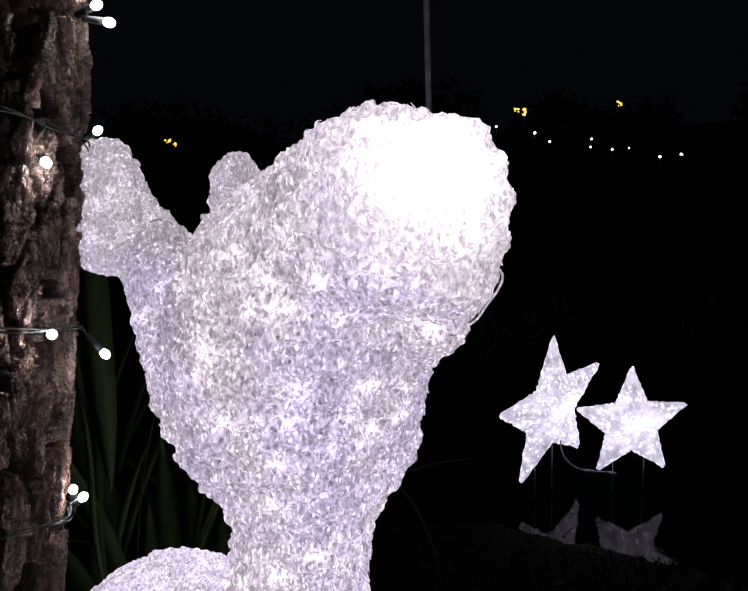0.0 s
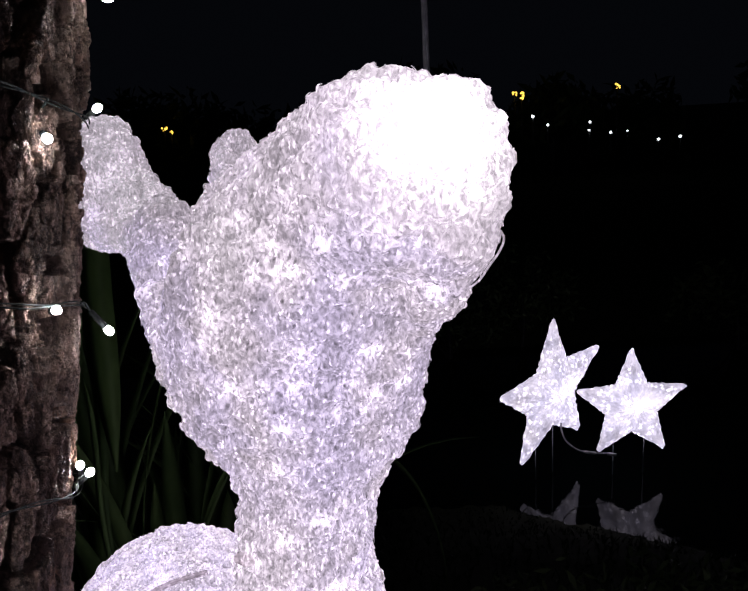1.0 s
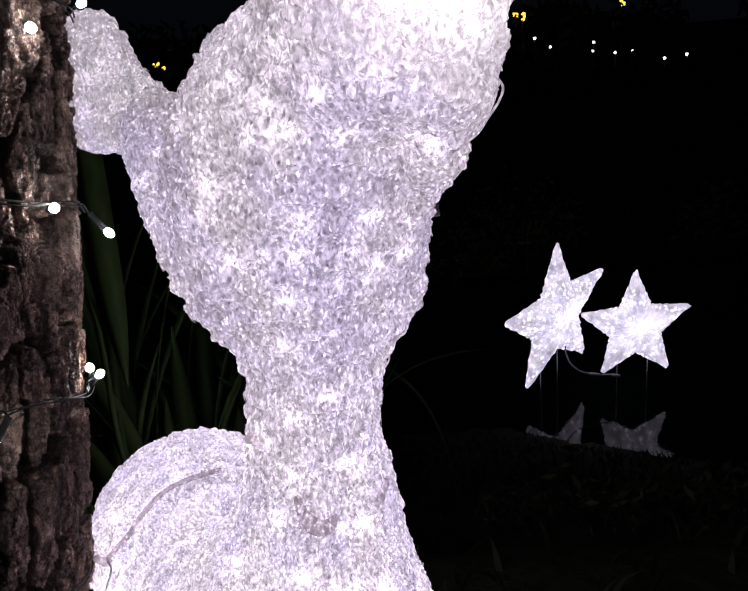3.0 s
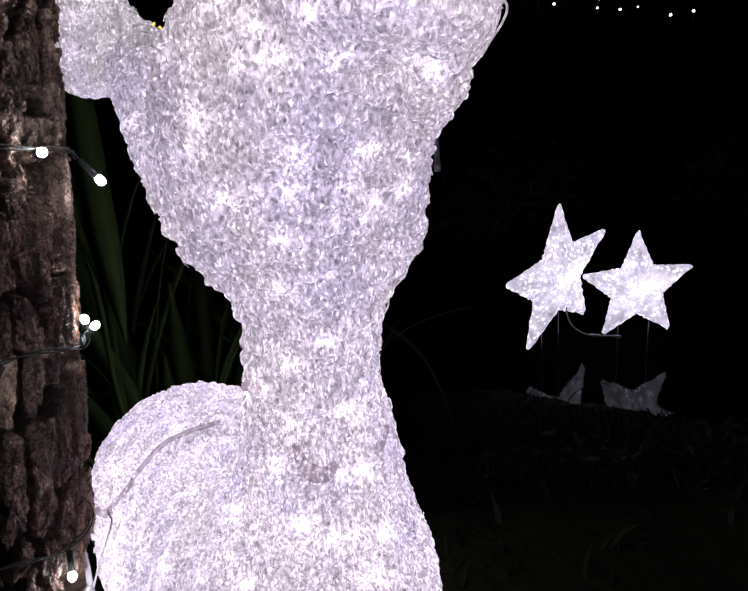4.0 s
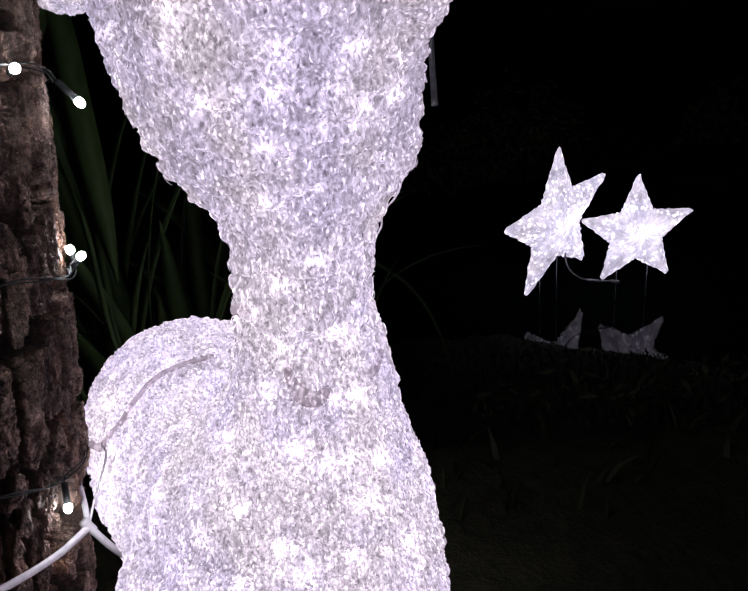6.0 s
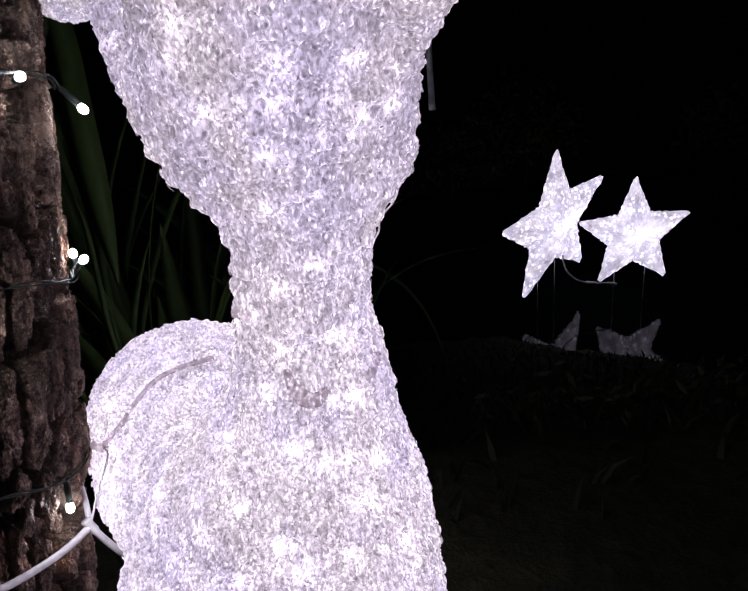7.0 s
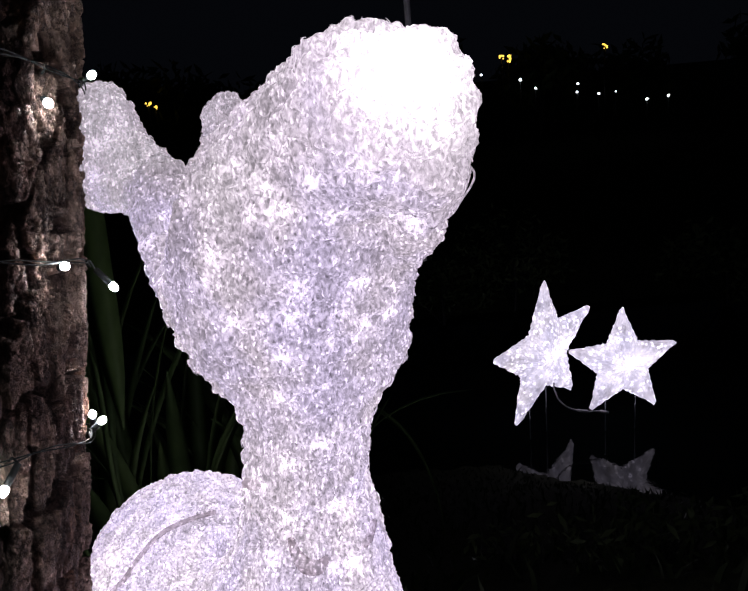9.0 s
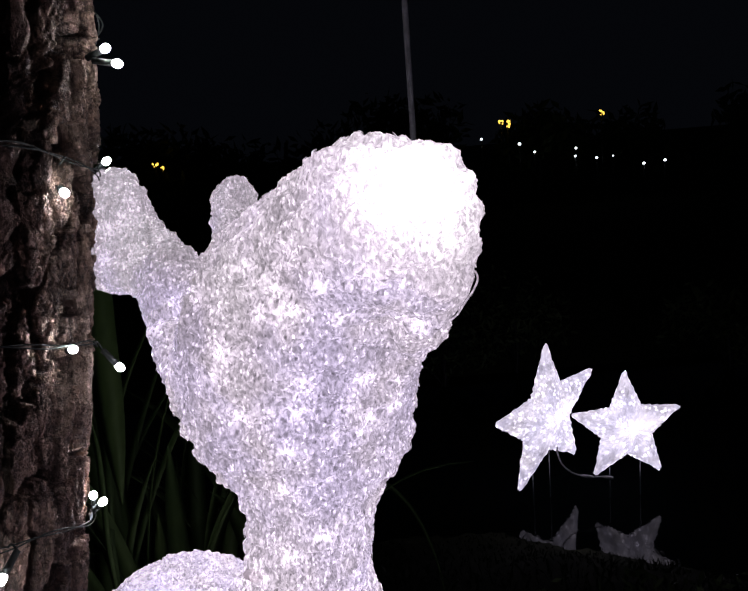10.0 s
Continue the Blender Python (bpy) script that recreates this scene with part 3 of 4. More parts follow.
def weave_threads(ob, count=24000):
    """Bakes the lumpy skin and lays short acrylic threads over it, all in one mesh."""
    bpy.context.view_layer.update()
    skin = bpy.data.meshes.new_from_object(ob.evaluated_get(bpy.context.evaluated_depsgraph_get()))
    n = len(skin.vertices)
    co, no = np.empty(n * 3), np.empty(n * 3)
    skin.vertices.foreach_get("co", co)
    skin.vertices.foreach_get("normal", no)
    co, no = co.reshape(-1, 3), no.reshape(-1, 3)
    # the thread was wound in rows: arcs round the haunch, level turns on the head
    side = np.clip((-0.10 - co[:, 0]) / 0.03, 0, 1) * np.clip((-0.42 - co[:, 2]) / 0.02, 0, 1)
    turn = np.linalg.norm(co - np.array((-0.12, 0.42, -0.46)), axis=1)
    row = side * 0.0019 * np.sin(2 * np.pi * (turn + 0.004 * np.sin(co[:, 2] * 60)) / 0.024)
    row += (1 - side) * 0.0009 * np.sin(2 * np.pi * (co[:, 2] + 0.006 * np.sin(co[:, 0] * 55) + 0.35 * co[:, 1]) / 0.019)
    co = co + no * row[:, None]
    SKIN["co"], SKIN["no"] = co, no
    # ridges painted brighter and grooves darker in the emission, by the skin's curvature
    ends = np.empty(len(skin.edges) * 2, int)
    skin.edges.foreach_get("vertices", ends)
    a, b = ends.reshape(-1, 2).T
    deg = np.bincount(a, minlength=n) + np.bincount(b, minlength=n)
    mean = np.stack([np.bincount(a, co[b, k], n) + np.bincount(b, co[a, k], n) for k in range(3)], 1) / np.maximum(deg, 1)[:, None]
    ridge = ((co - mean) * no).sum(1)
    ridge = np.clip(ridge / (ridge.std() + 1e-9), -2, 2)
    faces = [tuple(p.vertices) for p in skin.polygons]
    rng = np.random.RandomState(21)
    # the back is left smooth
    seen = np.nonzero((co[:, 2] > -0.66) & (no[:, 1] < 0.35))[0]
    pick = rng.choice(seen, count)
    c, nn = co[pick], no[pick]
    haunch = (c[:, 0] < -0.115) & (c[:, 2] < -0.40) & (c[:, 1] > 0.40)
    neck = (c[:, 2] < -0.20) & ~haunch
    muzzle = np.linalg.norm(c - np.array((0.02, 0.30, -0.03)), axis=1) < 0.065
    # threads run down the neck and chest, and lie every way on the head
    wild = np.where(neck, 0.17, np.where(haunch, 1.6, 1.0))[:, None]
    lay = np.array((0.0, 0.0, -1.0)) + rng.normal(0, 1.0, (count, 3)) * wild
    t = lay - (lay * nn).sum(1)[:, None] * nn
    t /= np.linalg.norm(t, axis=1)[:, None] + 1e-9
    b = np.cross(nn, t)
    size = np.where(muzzle, 0.8, np.clip(c[:, 1] / 0.42, 0.8, 1.5))
    half = rng.uniform(0.0013, 0.0036, count) * np.where(neck, 1.8, np.where(haunch, 0.8, 1.0)) * size
    rad = rng.uniform(0.0004, 0.0009, count) * size
    curl = rng.normal(0, 0.9, count) * np.where(neck, 0.35, 1.0)
    steps, sides = 5, 6
    rings, tone = [], []
    for k in np.linspace(-1, 1, steps):
        mid = c + t * (half * k)[:, None] + b * (half * curl * (k * k - 0.5))[:, None] + nn * (rad * 0.1 - half * 0.38 * k * k)[:, None]
        r = rad * (1 - 0.6 * k * k)
        for a in range(sides):
            w = 2 * np.pi * (a + 0.5) / sides
            rings.append(mid + (np.cos(w) * b + 0.8 * np.sin(w) * nn) * r[:, None])
            # painted highlight of a clear rod: crown brighter, flanks dimmer
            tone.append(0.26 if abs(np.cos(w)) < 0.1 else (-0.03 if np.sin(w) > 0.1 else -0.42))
    V = np.stack(rings, 1)
    per = steps * sides
    quads = [(j * sides + a, j * sides + (a + 1) % sides, (j + 1) * sides + (a + 1) % sides, (j + 1) * sides + a) for j in range(steps - 1) for a in (0, 1, 2, 5)]
    quads += [tuple(range(sides - 1, -1, -1)), tuple(range(per - sides, per))]
    allf = faces + [tuple(n + i * per + q for q in f) for i in range(count) for f in quads]
    me = mesh_of("animal_figure", np.concatenate([co, V.reshape(-1, 3)]), allf, MAT["acrylic"])
    kind = rng.rand(count)
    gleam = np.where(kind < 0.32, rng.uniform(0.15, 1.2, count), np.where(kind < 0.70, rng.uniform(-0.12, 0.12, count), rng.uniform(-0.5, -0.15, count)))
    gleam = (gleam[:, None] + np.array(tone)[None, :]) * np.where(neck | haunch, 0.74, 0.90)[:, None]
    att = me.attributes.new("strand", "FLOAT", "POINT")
    # groove shading, stronger on the haunch rows, is painted into the skin's emission
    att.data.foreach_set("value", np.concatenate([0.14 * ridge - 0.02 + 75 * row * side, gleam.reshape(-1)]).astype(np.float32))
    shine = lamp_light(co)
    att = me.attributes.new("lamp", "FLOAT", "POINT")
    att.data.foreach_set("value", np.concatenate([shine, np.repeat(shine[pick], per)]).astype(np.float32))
    ob.modifiers.clear()
    ob.data = me


def build_figure():
    unit, quads = sphere_rows()
    balls = []
    for chain in (HEAD, JAW, NOSE, EAR_RIDGE, LONG_EAR, EAR_LOBE, SHORT_EAR, BODY, HAUNCH):
        for a, b in zip(chain, chain[1:]):
            a, b = np.array(a), np.array(b)
            steps = int(np.clip(np.linalg.norm(a[:3] - b[:3]) / 0.007, 3, 10))
            balls += [a * (1 - k) + b * k for k in np.linspace(0, 1, steps, endpoint=False)]
        balls.append(np.array(chain[-1]))
    # feet and base of the sitting body
    for x, y in ((-0.20, 0.33), (-0.06, 0.31), (-0.30, 0.55)):
        balls.append(np.array((x, y, -0.81, 0.055)))
    verts, faces = [], []
    for b in balls:
        o = len(verts)
        verts += list(unit * b[3] + b[:3])
        faces += [tuple(i + o for i in q) for q in quads]
    ob = new("animal_figure", mesh_of("animal_figure", verts, faces, MAT["acrylic"]))
    rm = ob.modifiers.new("skin", "REMESH")
    rm.mode, rm.voxel_size, rm.use_smooth_shade = "VOXEL", 0.0021, True
    sm = ob.modifiers.new("soften", "SMOOTH")
    sm.factor, sm.iterations = 0.5, 16
    for kind, size, strength, mid in (("CLOUDS", 0.05, 0.008, 0.5), ("VORONOI", 0.010, 0.0075, 0.34), ("CLOUDS", 0.005, 0.005, 0.5)):
        tex = bpy.data.textures.new("lumps", kind)
        tex.noise_scale = size
        d = ob.modifiers.new("lumps", "DISPLACE")
        d.texture, d.strength, d.mid_level, d.texture_coords = tex, strength, mid, "LOCAL"
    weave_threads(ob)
    tagged(ob, "glowing white acrylic thread animal figure sitting beside the pine", "figure")


build_figure()


# ---- lit stars over the water ----
def star_mesh(R, depth):
    """A five-pointed pillow star in the x-z plane, y through it."""
    n, rings = 300, 9
    verts, faces = [], []
    ang = [2 * np.pi * i / n for i in range(n)]

    def outline(a):
        k = (a / (2 * np.pi / 5)) % 1.0
        k = min(k, 1 - k) * 2
        p0, p1 = np.array([0, 1.0]), 0.46 * np.array([np.sin(np.pi / 5), np.cos(np.pi / 5)])
        d = np.array([np.sin(k * np.pi / 5), np.cos(k * np.pi / 5)])
        e = p1 - p0
        return (p0[0] * e[1] - p0[1] * e[0]) / (d[0] * e[1] - d[1] * e[0])

    rad = np.array([outline(a) for a in ang])
    # blunt, rounded points
    th = (np.array(ang) + np.pi / 5) % (2 * np.pi / 5) - np.pi / 5
    inside = 0.05**2 - (0.91 * np.sin(th))**2
    cap = np.where(inside > 0, 0.91 * np.cos(th) + np.sqrt(np.maximum(inside, 0)), 0)
    rad = np.maximum(np.where(np.abs(th) < 0.03, 0, rad), cap)
    step = np.arange(n) * 100 / n
    rad = rad * (1 + 0.014 * np.sin(step * 2.5) + 0.010 * np.sin(step * 3.7 + 1))
    for side in (-1, 1):
        base = len(verts)
        verts.append((0, side * depth, 0))
        for j in range(1, rings + 1):
            s = j / rings
            for i in range(n):
                rr = rad[i] * s * R
                lump = 0.006 * np.sin(step[i] * 2.9 + j * 3.1 + side) + 0.005 * np.sin(step[i] * 1.3 + j * 5.7)
                y = side * (depth * (1 - s**1.6) + 0.018 * np.sqrt(max(0, 1 - s**4)) + lump * (s < 1))
                verts.append((rr * np.sin(ang[i]), y, rr * np.cos(ang[i])))
        for i in range(n):
            a, b = base + 1 + i, base + 1 + (i + 1) % n
            faces.append((base, a, b) if side < 0 else (base, b, a))
            for j in range(rings - 1):
                o = j * n
                q = (a + o, a + o + n, b + o + n, b + o)
                faces.append(q if side < 0 else q[::-1])
    e1, e2 = 1 + (rings - 1) * n, 2 + rings * n + (rings - 1) * n
    for i in range(n):
        k = (i + 1) % n
        faces.append((e1 + i, e1 + k, e2 + k, e2 + i))
    return mesh_of("star_body", verts, faces, MAT["star"])


def build_star(centre, R, yaw, pitch, roll, depth, label, legs):
    m = Matrix.Rotation(yaw, 4, "Z") @ Matrix.Rotation(pitch, 4, "X") @ Matrix.Rotation(roll, 4, "Y")
    thing = empty("star_light", centre)
    body = part("star_body", star_mesh(R, depth), MAT["star"], thing)
    body.matrix_basis = m
    for lx, lz in legs:
        p = m @ Vector((lx * R, 0, lz * R))
        me = pipe("stake", [(*p[:2], p[2]), (p[0], p[1], WATER - 0.45 - centre[2])], 0.0035, MAT["steel"], 8)
        part("stake", me, MAT["steel"], thing, "thin steel stake")
    tagged(thing, label, "star light", "lit stars over the pond")


build_star((1.3779, 5.177, -2.1035), 0.665, 0.6463, 0.1018, -0.1138, 0.085, "tall glowing white acrylic star turned sideways above the pond", [(0.02, -0.38), (-0.30, -0.52)])
build_star((2.0107, 5.147, -2.2433), 0.485, 0.0194, -0.0695, 0.0064, 0.075, "glowing white acrylic star facing the bank above the pond", [(-0.30, -0.48), (0.22, -0.42)])
cable = tagged(part("star_cable", pipe("star_cable", [(1.43, 5.10, -2.34), (1.436, 5.10, -2.40), (1.468, 5.09, -2.489), (1.541, 5.079, -2.56), (1.62, 5.07, -2.59), (1.70, 5.066, -2.606), (1.79, 5.066, -2.612), (1.863, 5.064, -2.628)], 0.006, MAT["white_cable"], 8), MAT["white_cable"]), "thin white cable joining the two stars", "cable")
part("plug", pipe("plug", [(1.615, 5.068, -2.588), (1.70, 5.064, -2.604)], 0.012, MAT["white_cable"], 10), MAT["white_cable"], cable)
part("plug", pipe("plug", [(1.80, 5.064, -2.614), (1.865, 5.064, -2.629)], 0.012, MAT["white_cable"], 10), MAT["white_cable"], cable)


# ---- string lights wound round the trunk ----
def on_trunk(deg, z, out=0.006):
    a = radians(deg)
    r = float(trunk_radius(z)) + out
    c = trunk_axis(z)
    return (c[0] + r * np.cos(a), c[1] + r * np.sin(a), z)


def led_bulb(parent, at, towards, origin):
    d = Vector(towards).normalized()
    q = d.to_track_quat("Z", "Y").to_matrix().to_4x4()
    at = Vector(at) - Vector(origin)
    bm = bmesh.new()
    bmesh.ops.create_cone(bm, cap_ends=True, segments=14, radius1=0.0029, radius2=0.0031, depth=0.02, matrix=Matrix.Translation((0, 0, -0.014)))
    sock = part("socket", bm, MAT["wire"], parent)
    sock.matrix_basis = Matrix.Translation(at) @ q
    bm = bmesh.new()
    bmesh.ops.create_uvsphere(bm, u_segments=14, v_segments=10, radius=0.0038, matrix=Matrix.Diagonal((1, 1, 1.35, 1)))
    part("led", bm, MAT["led"], sock, "glowing white led")


def build_string():
    origin = on_trunk(-60, -0.13)
    thing = empty("string_light", origin)
    o = np.array(origin)
    turns = [(-355, 0.165), (-300, 0.135), (-195, 0.09), (-80, 0.052), (-37, 0.041), (-17, 0.031), (7, 0.017), (60, -0.01), (165, -0.05), (280, -0.105), (323, -0.1195), (337, -0.128), (353, -0.137), (370, -0.145), (525, -0.215), (640, -0.27), (690, -0.2895), (702, -0.299), (714, -0.308), (728, -0.318), (885, -0.39), (1000, -0.44), (1039, -0.4675), (1049, -0.478), (1061, -0.49), (1075, -0.497), (1084, -0.504), (1245, -0.57), (1400, -0.66)]
    degs = np.arange(turns[0][0], turns[-1][0] + 1, 7.0)
    zz = np.interp(degs, [a for a, b in turns], [b for a, b in turns])
    for shift in (0.0, 0.0034):
        pts = [np.array(on_trunk(a, z + shift * np.sin(a * 0.11), 0.0035 + shift * 0.5 * (1 + np.cos(a * 0.11)))) - o for a, z in zip(degs, zz)]
        part("wire", pipe("wire", pts, 0.0007, MAT["wire"], 8), MAT["wire"], thing)
    for at, to, deg, z in (
        ((-0.251, 0.549, 0.002), (0.5, -0.6, -0.3), -20, 0.032),
        ((-0.256, 0.677, 0.030), (0.8, -0.3, 0.5), 30, 0.005),
        ((-0.2625, 0.541, -0.1345), (0.6, -0.7, 0.2), -14, -0.134),
        ((-0.251, 0.612, -0.173), (0.6, 0.0, -0.8), 6, -0.142),
        ((-0.281, 0.592, -0.305), (0.7, -0.2, 0.6), 8, -0.318),
        ((-0.292, 0.598, -0.300), (0.3, -0.5, 0.7), 10, -0.318),
        ((-0.3255, 0.506, -0.523), (0.1, -0.5, -0.8), -8, -0.497),
        ((-0.2149, 0.6000, 0.1259), (0.8, -0.4, 0.2), 30, 0.15),
        ((-0.2063, 0.6000, 0.1120), (0.9, -0.2, -0.2), 35, 0.148),
        ((-0.3135, 0.457, -0.300), (-0.3, -0.6, -0.6), -42, -0.285),
    ):
        led_bulb(thing, at, to, origin)
        back = np.array(at) - 0.024 * np.array(Vector(to).normalized())
        root = np.array(on_trunk(deg, z, 0.005))
        part("lead", pipe("lead", [root - o, (root + back) / 2 - o + np.array((0, 0, 0.004)), back - o], 0.001, MAT["wire"], 8), MAT["wire"], thing)
    tagged(thing, "string of small white leds on dark wire wound round the trunk", "string light")


build_string()


# ---- hanging drop-light tube ----
def build_tube():
    x, y, z0, z1 = 0.124, 1.40, -0.355, 2.6
    thing = empty("drop_light_tube", (x, y, z0))
    part("tube", pipe("tube", [(0, 0, 0.004), (0.006, 0, 1.4), (0.004, 0, z1 - z0)], 0.0066, MAT["tube"], 14), MAT["tube"], thing)
    part("end_cap", pipe("end_cap", [(0, 0, -0.004), (0, 0, 0.010)], 0.0074, MAT["strip"], 14), MAT["strip"], thing, "white end cap")
    tagged(thing, "slim unlit frosted drop-light tube hanging down", "light tube")


build_tube()


# ---- far lights across the pond ----
def far_lamp(at, r, mat, label, cat, name):
    g = float(ground_z(np.array(at[0]), np.array(at[1])))
    thing = empty(name, (at[0], at[1], g))
    h = at[2] - g
    part("post", pipe("post", [(0, 0, -0.1), (0, 0, h)], 0.03, MAT["pole"], 8), MAT["pole"], thing)
    bm = bmesh.new()
    spots = [(0, 0, 0, 1.0)] if cat == "garden light" else [(random.uniform(-1.6, 1.6), 0, random.uniform(-1.2, 1.2), random.uniform(0.3, 0.6)) for i in range(7)]
    for dx, dy, dz, k in spots:
        bmesh.ops.create_uvsphere(bm, u_segments=10, v_segments=7, radius=r * k, matrix=Matrix.Translation((dx * r, dy * r, h + dz * r)))
    part("lamp", bm, mat, thing, "glowing lamp head")
    tagged(thing, label, cat)


for at, r in (((6.62, 27.68, 0.34), 0.06), ((7.19, 27.6, -0.02), 0.05), ((8.84, 27.6, 0.0), 0.05), ((8.79, 27.54, -0.31), 0.045), ((9.63, 27.51, -0.44), 0.05), ((10.29, 27.51, -0.42), 0.035), ((11.49, 27.43, -0.81), 0.055), ((12.34, 27.44, -0.75), 0.055), ((5.12, 27.74, 0.65), 0.05)):
    far_lamp(at, r, MAT["led_far"], "small white garden light on the far bank", "garden light", "garden_light")
for at, r in (((5.95, 27.86, 1.22), 0.075), ((6.2, 27.8, 1.16), 0.10), ((9.99, 27.88, 1.3), 0.075), ((-7.81, 27.75, 0.69), 0.07), ((-7.55, 27.7, 0.55), 0.05)):
    far_lamp(at, r, MAT["amber"], "amber lamp on a dark post across the pond", "street lamp", "street_lamp")


# ---- white supply cable, tape and neck band on the figure ----
def build_supply():
    def near(p, k):
        e = np.array((-0.002, 0.003, -0.092))
        return e + (np.array(p) - e) * k

    node = near((-0.3494, 0.5653, -0.6022), 0.93)
    thing = empty("supply_cable", node)

    def run(name, pts, r):
        part(name, pipe(name, [np.array(p) - node for p in pts], r, MAT["white_cable"], 10), MAT["white_cable"], thing)

    run("cable", [node, near((-0.3574, 0.5862, -0.5836), 0.935), near((-0.3678, 0.6063, -0.5665), 0.95)], 0.0030)
    run("cable", [node, near((-0.339, 0.5795, -0.5731), 0.935), near((-0.3212, 0.5926, -0.5343), 0.93), (-0.3071, 0.5684, -0.5035)], 0.0011)
    run("cable", [node, near((-0.371, 0.531, -0.6051), 0.915), near((-0.401, 0.4784, -0.5909), 0.90), near((-0.4243, 0.4208, -0.557), 0.90), (-0.52, 0.30, -0.86)], 0.0036)
    run("cable", [node, near((-0.3314, 0.5571, -0.6202), 0.93), near((-0.3139, 0.5511, -0.6336), 0.93), near((-0.2811, 0.5426, -0.6532), 0.93)], 0.0036)
    run("splitter", [node + np.array((-0.003, 0, 0.008)), node, node + np.array((0.003, 0, -0.006))], 0.0050)
    tagged(thing, "white branching supply cable between trunk and lit figure", "cable")
    run_of = [(-0.3071, 0.5684, -0.5035), (-0.3034, 0.5701, -0.4969), (-0.2891, 0.5732, -0.4819), (-0.2705, 0.5836, -0.4635), (-0.2467, 0.5991, -0.449), (-0.2196, 0.6147, -0.4435), (-0.1933, 0.6304, -0.4463)]
    tape = pipe("tape_strip", [on_skin(p, 0.0030) for p in run_of], 0.0027, MAT["tape"], 8)
    strip = tagged(part("tape_strip", tape, MAT["tape"]), "thin grey tape strip along the figure's rounded haunch", "tape")
    tab = [(-0.3224, 0.5792, -0.5059), (-0.3150, 0.5740, -0.5055), (-0.3071, 0.5684, -0.5035)]
    part("tape_end", pipe("tape_end", [on_skin(p, 0.0035) for p in tab], 0.0044, MAT["tape"], 6), MAT["tape"], strip)
    crescent = [(-0.0779, 0.4011, -0.3302), (-0.0748, 0.3963, -0.342), (-0.0666, 0.393, -0.35), (-0.0565, 0.3932, -0.3521), (-0.0487, 0.3962, -0.3489)]
    band = pipe("neck_band", [on_skin(p, 0.0025) for p in crescent], [0.0020, 0.0042, 0.0062, 0.0056, 0.0020], MAT["seam"], 10)
    ob = tagged(part("neck_band", band, MAT["seam"]), "pale smooth seam band where the figure's neck meets its body", "band")
    tuft = [on_skin(p, 0.002) for p in [(-0.1124, 0.4228, -0.2982), (-0.105, 0.4251, -0.2939), (-0.0966, 0.4259, -0.2927), (-0.0885, 0.4243, -0.2965)]]
    part("band_end", pipe("band_end", tuft, [0.0016, 0.0042, 0.0048, 0.0020], MAT["seam"], 8), MAT["seam"], ob)
    smear = [(-0.0240, 0.4085, -0.3500), (-0.0160, 0.4150, -0.3480), (-0.0100, 0.4260, -0.3400)]
    part("band_end", pipe("band_end", [on_skin(p, 0.0018) for p in smear], [0.0018, 0.0040, 0.0026], MAT["seam"], 8), MAT["seam"], ob)


build_supply()


JAW_LOOP = [(0.0591, 0.3366, -0.0565), (0.0642, 0.3351, -0.0637), (0.0619, 0.3336, -0.0706), (0.0556, 0.332, -0.0784), (0.0506, 0.3306, -0.0846), (0.0432, 0.3296, -0.0894)]
JAW_LOOP_LOW = [(0.0571, 0.3398, -0.0679), (0.062, 0.3403, -0.0658), (0.0592, 0.3387, -0.0732), (0.0536, 0.3371, -0.0807), (0.0479, 0.3364, -0.084)]
NECK_LOOP = [(-0.0013, 0.4548, -0.2413), (0.0118, 0.4579, -0.2268), (0.0086, 0.4557, -0.2367), (-0.0015, 0.4537, -0.2463), (-0.0037, 0.4516, -0.2563), (-0.0129, 0.4492, -0.2677)]


# ---- loose threads of acrylic at the edge of the jaw and neck ----
def build_strand(points, r, label):
    tagged(part("acrylic_strand", pipe("acrylic_strand", points, r, MAT["acrylic"], 8), MAT["acrylic"]), label, "strand")


build_strand(JAW_LOOP, 0.0006, "loose clear acrylic thread looping off the figure's jaw")
build_strand(JAW_LOOP_LOW, 0.0006, "loose clear acrylic thread looping off the figure's jaw")
build_strand(NECK_LOOP, 0.0007, "loose clear acrylic thread looping off the figure's neck")


# ---- reeds behind the trunk ----
def leaf_mesh(name, length, width, lean, droop, rng, mat):
    """A long tapered leaf with a folded midrib and some thickness, rising from the origin and leaning along +x."""
    n = 16
    verts, faces = [], []
    twist = rng.uniform(-0.5, 0.5)
    for i in range(n + 1):
        s = i / n
        bend = lean + droop * s * s
        x = length * (lean * s + droop * s**3 * 0.6)
        z = length * s * math.cos(min(1.3, bend * 0.7)) - length * max(0, droop - 0.6) * s**4 * 0.5
        w = width * 0.5 * (0.55 + 0.9 * s - 0.35 * s * s) * (1 - s**3.2) + 0.0004
        c, d = math.cos(twist * s), math.sin(twist * s)
        for u, v in ((-w, 0.0), (0, -0.22 * w), (w, 0.0), (0, 0.0016 - 0.18 * w)):
            verts.append((x + v * c - u * d * 0.3, u * c + v * d, z))
    for i in range(n):
        for k in range(4):
            a, b = i * 4 + k, i * 4 + (k + 1) % 4
            faces.append((a, b, b + 4, a + 4))
    faces += [(3, 2, 1, 0), tuple(range(4 * n, 4 * n + 4))]
    return mesh_of(name, verts, faces, mat)


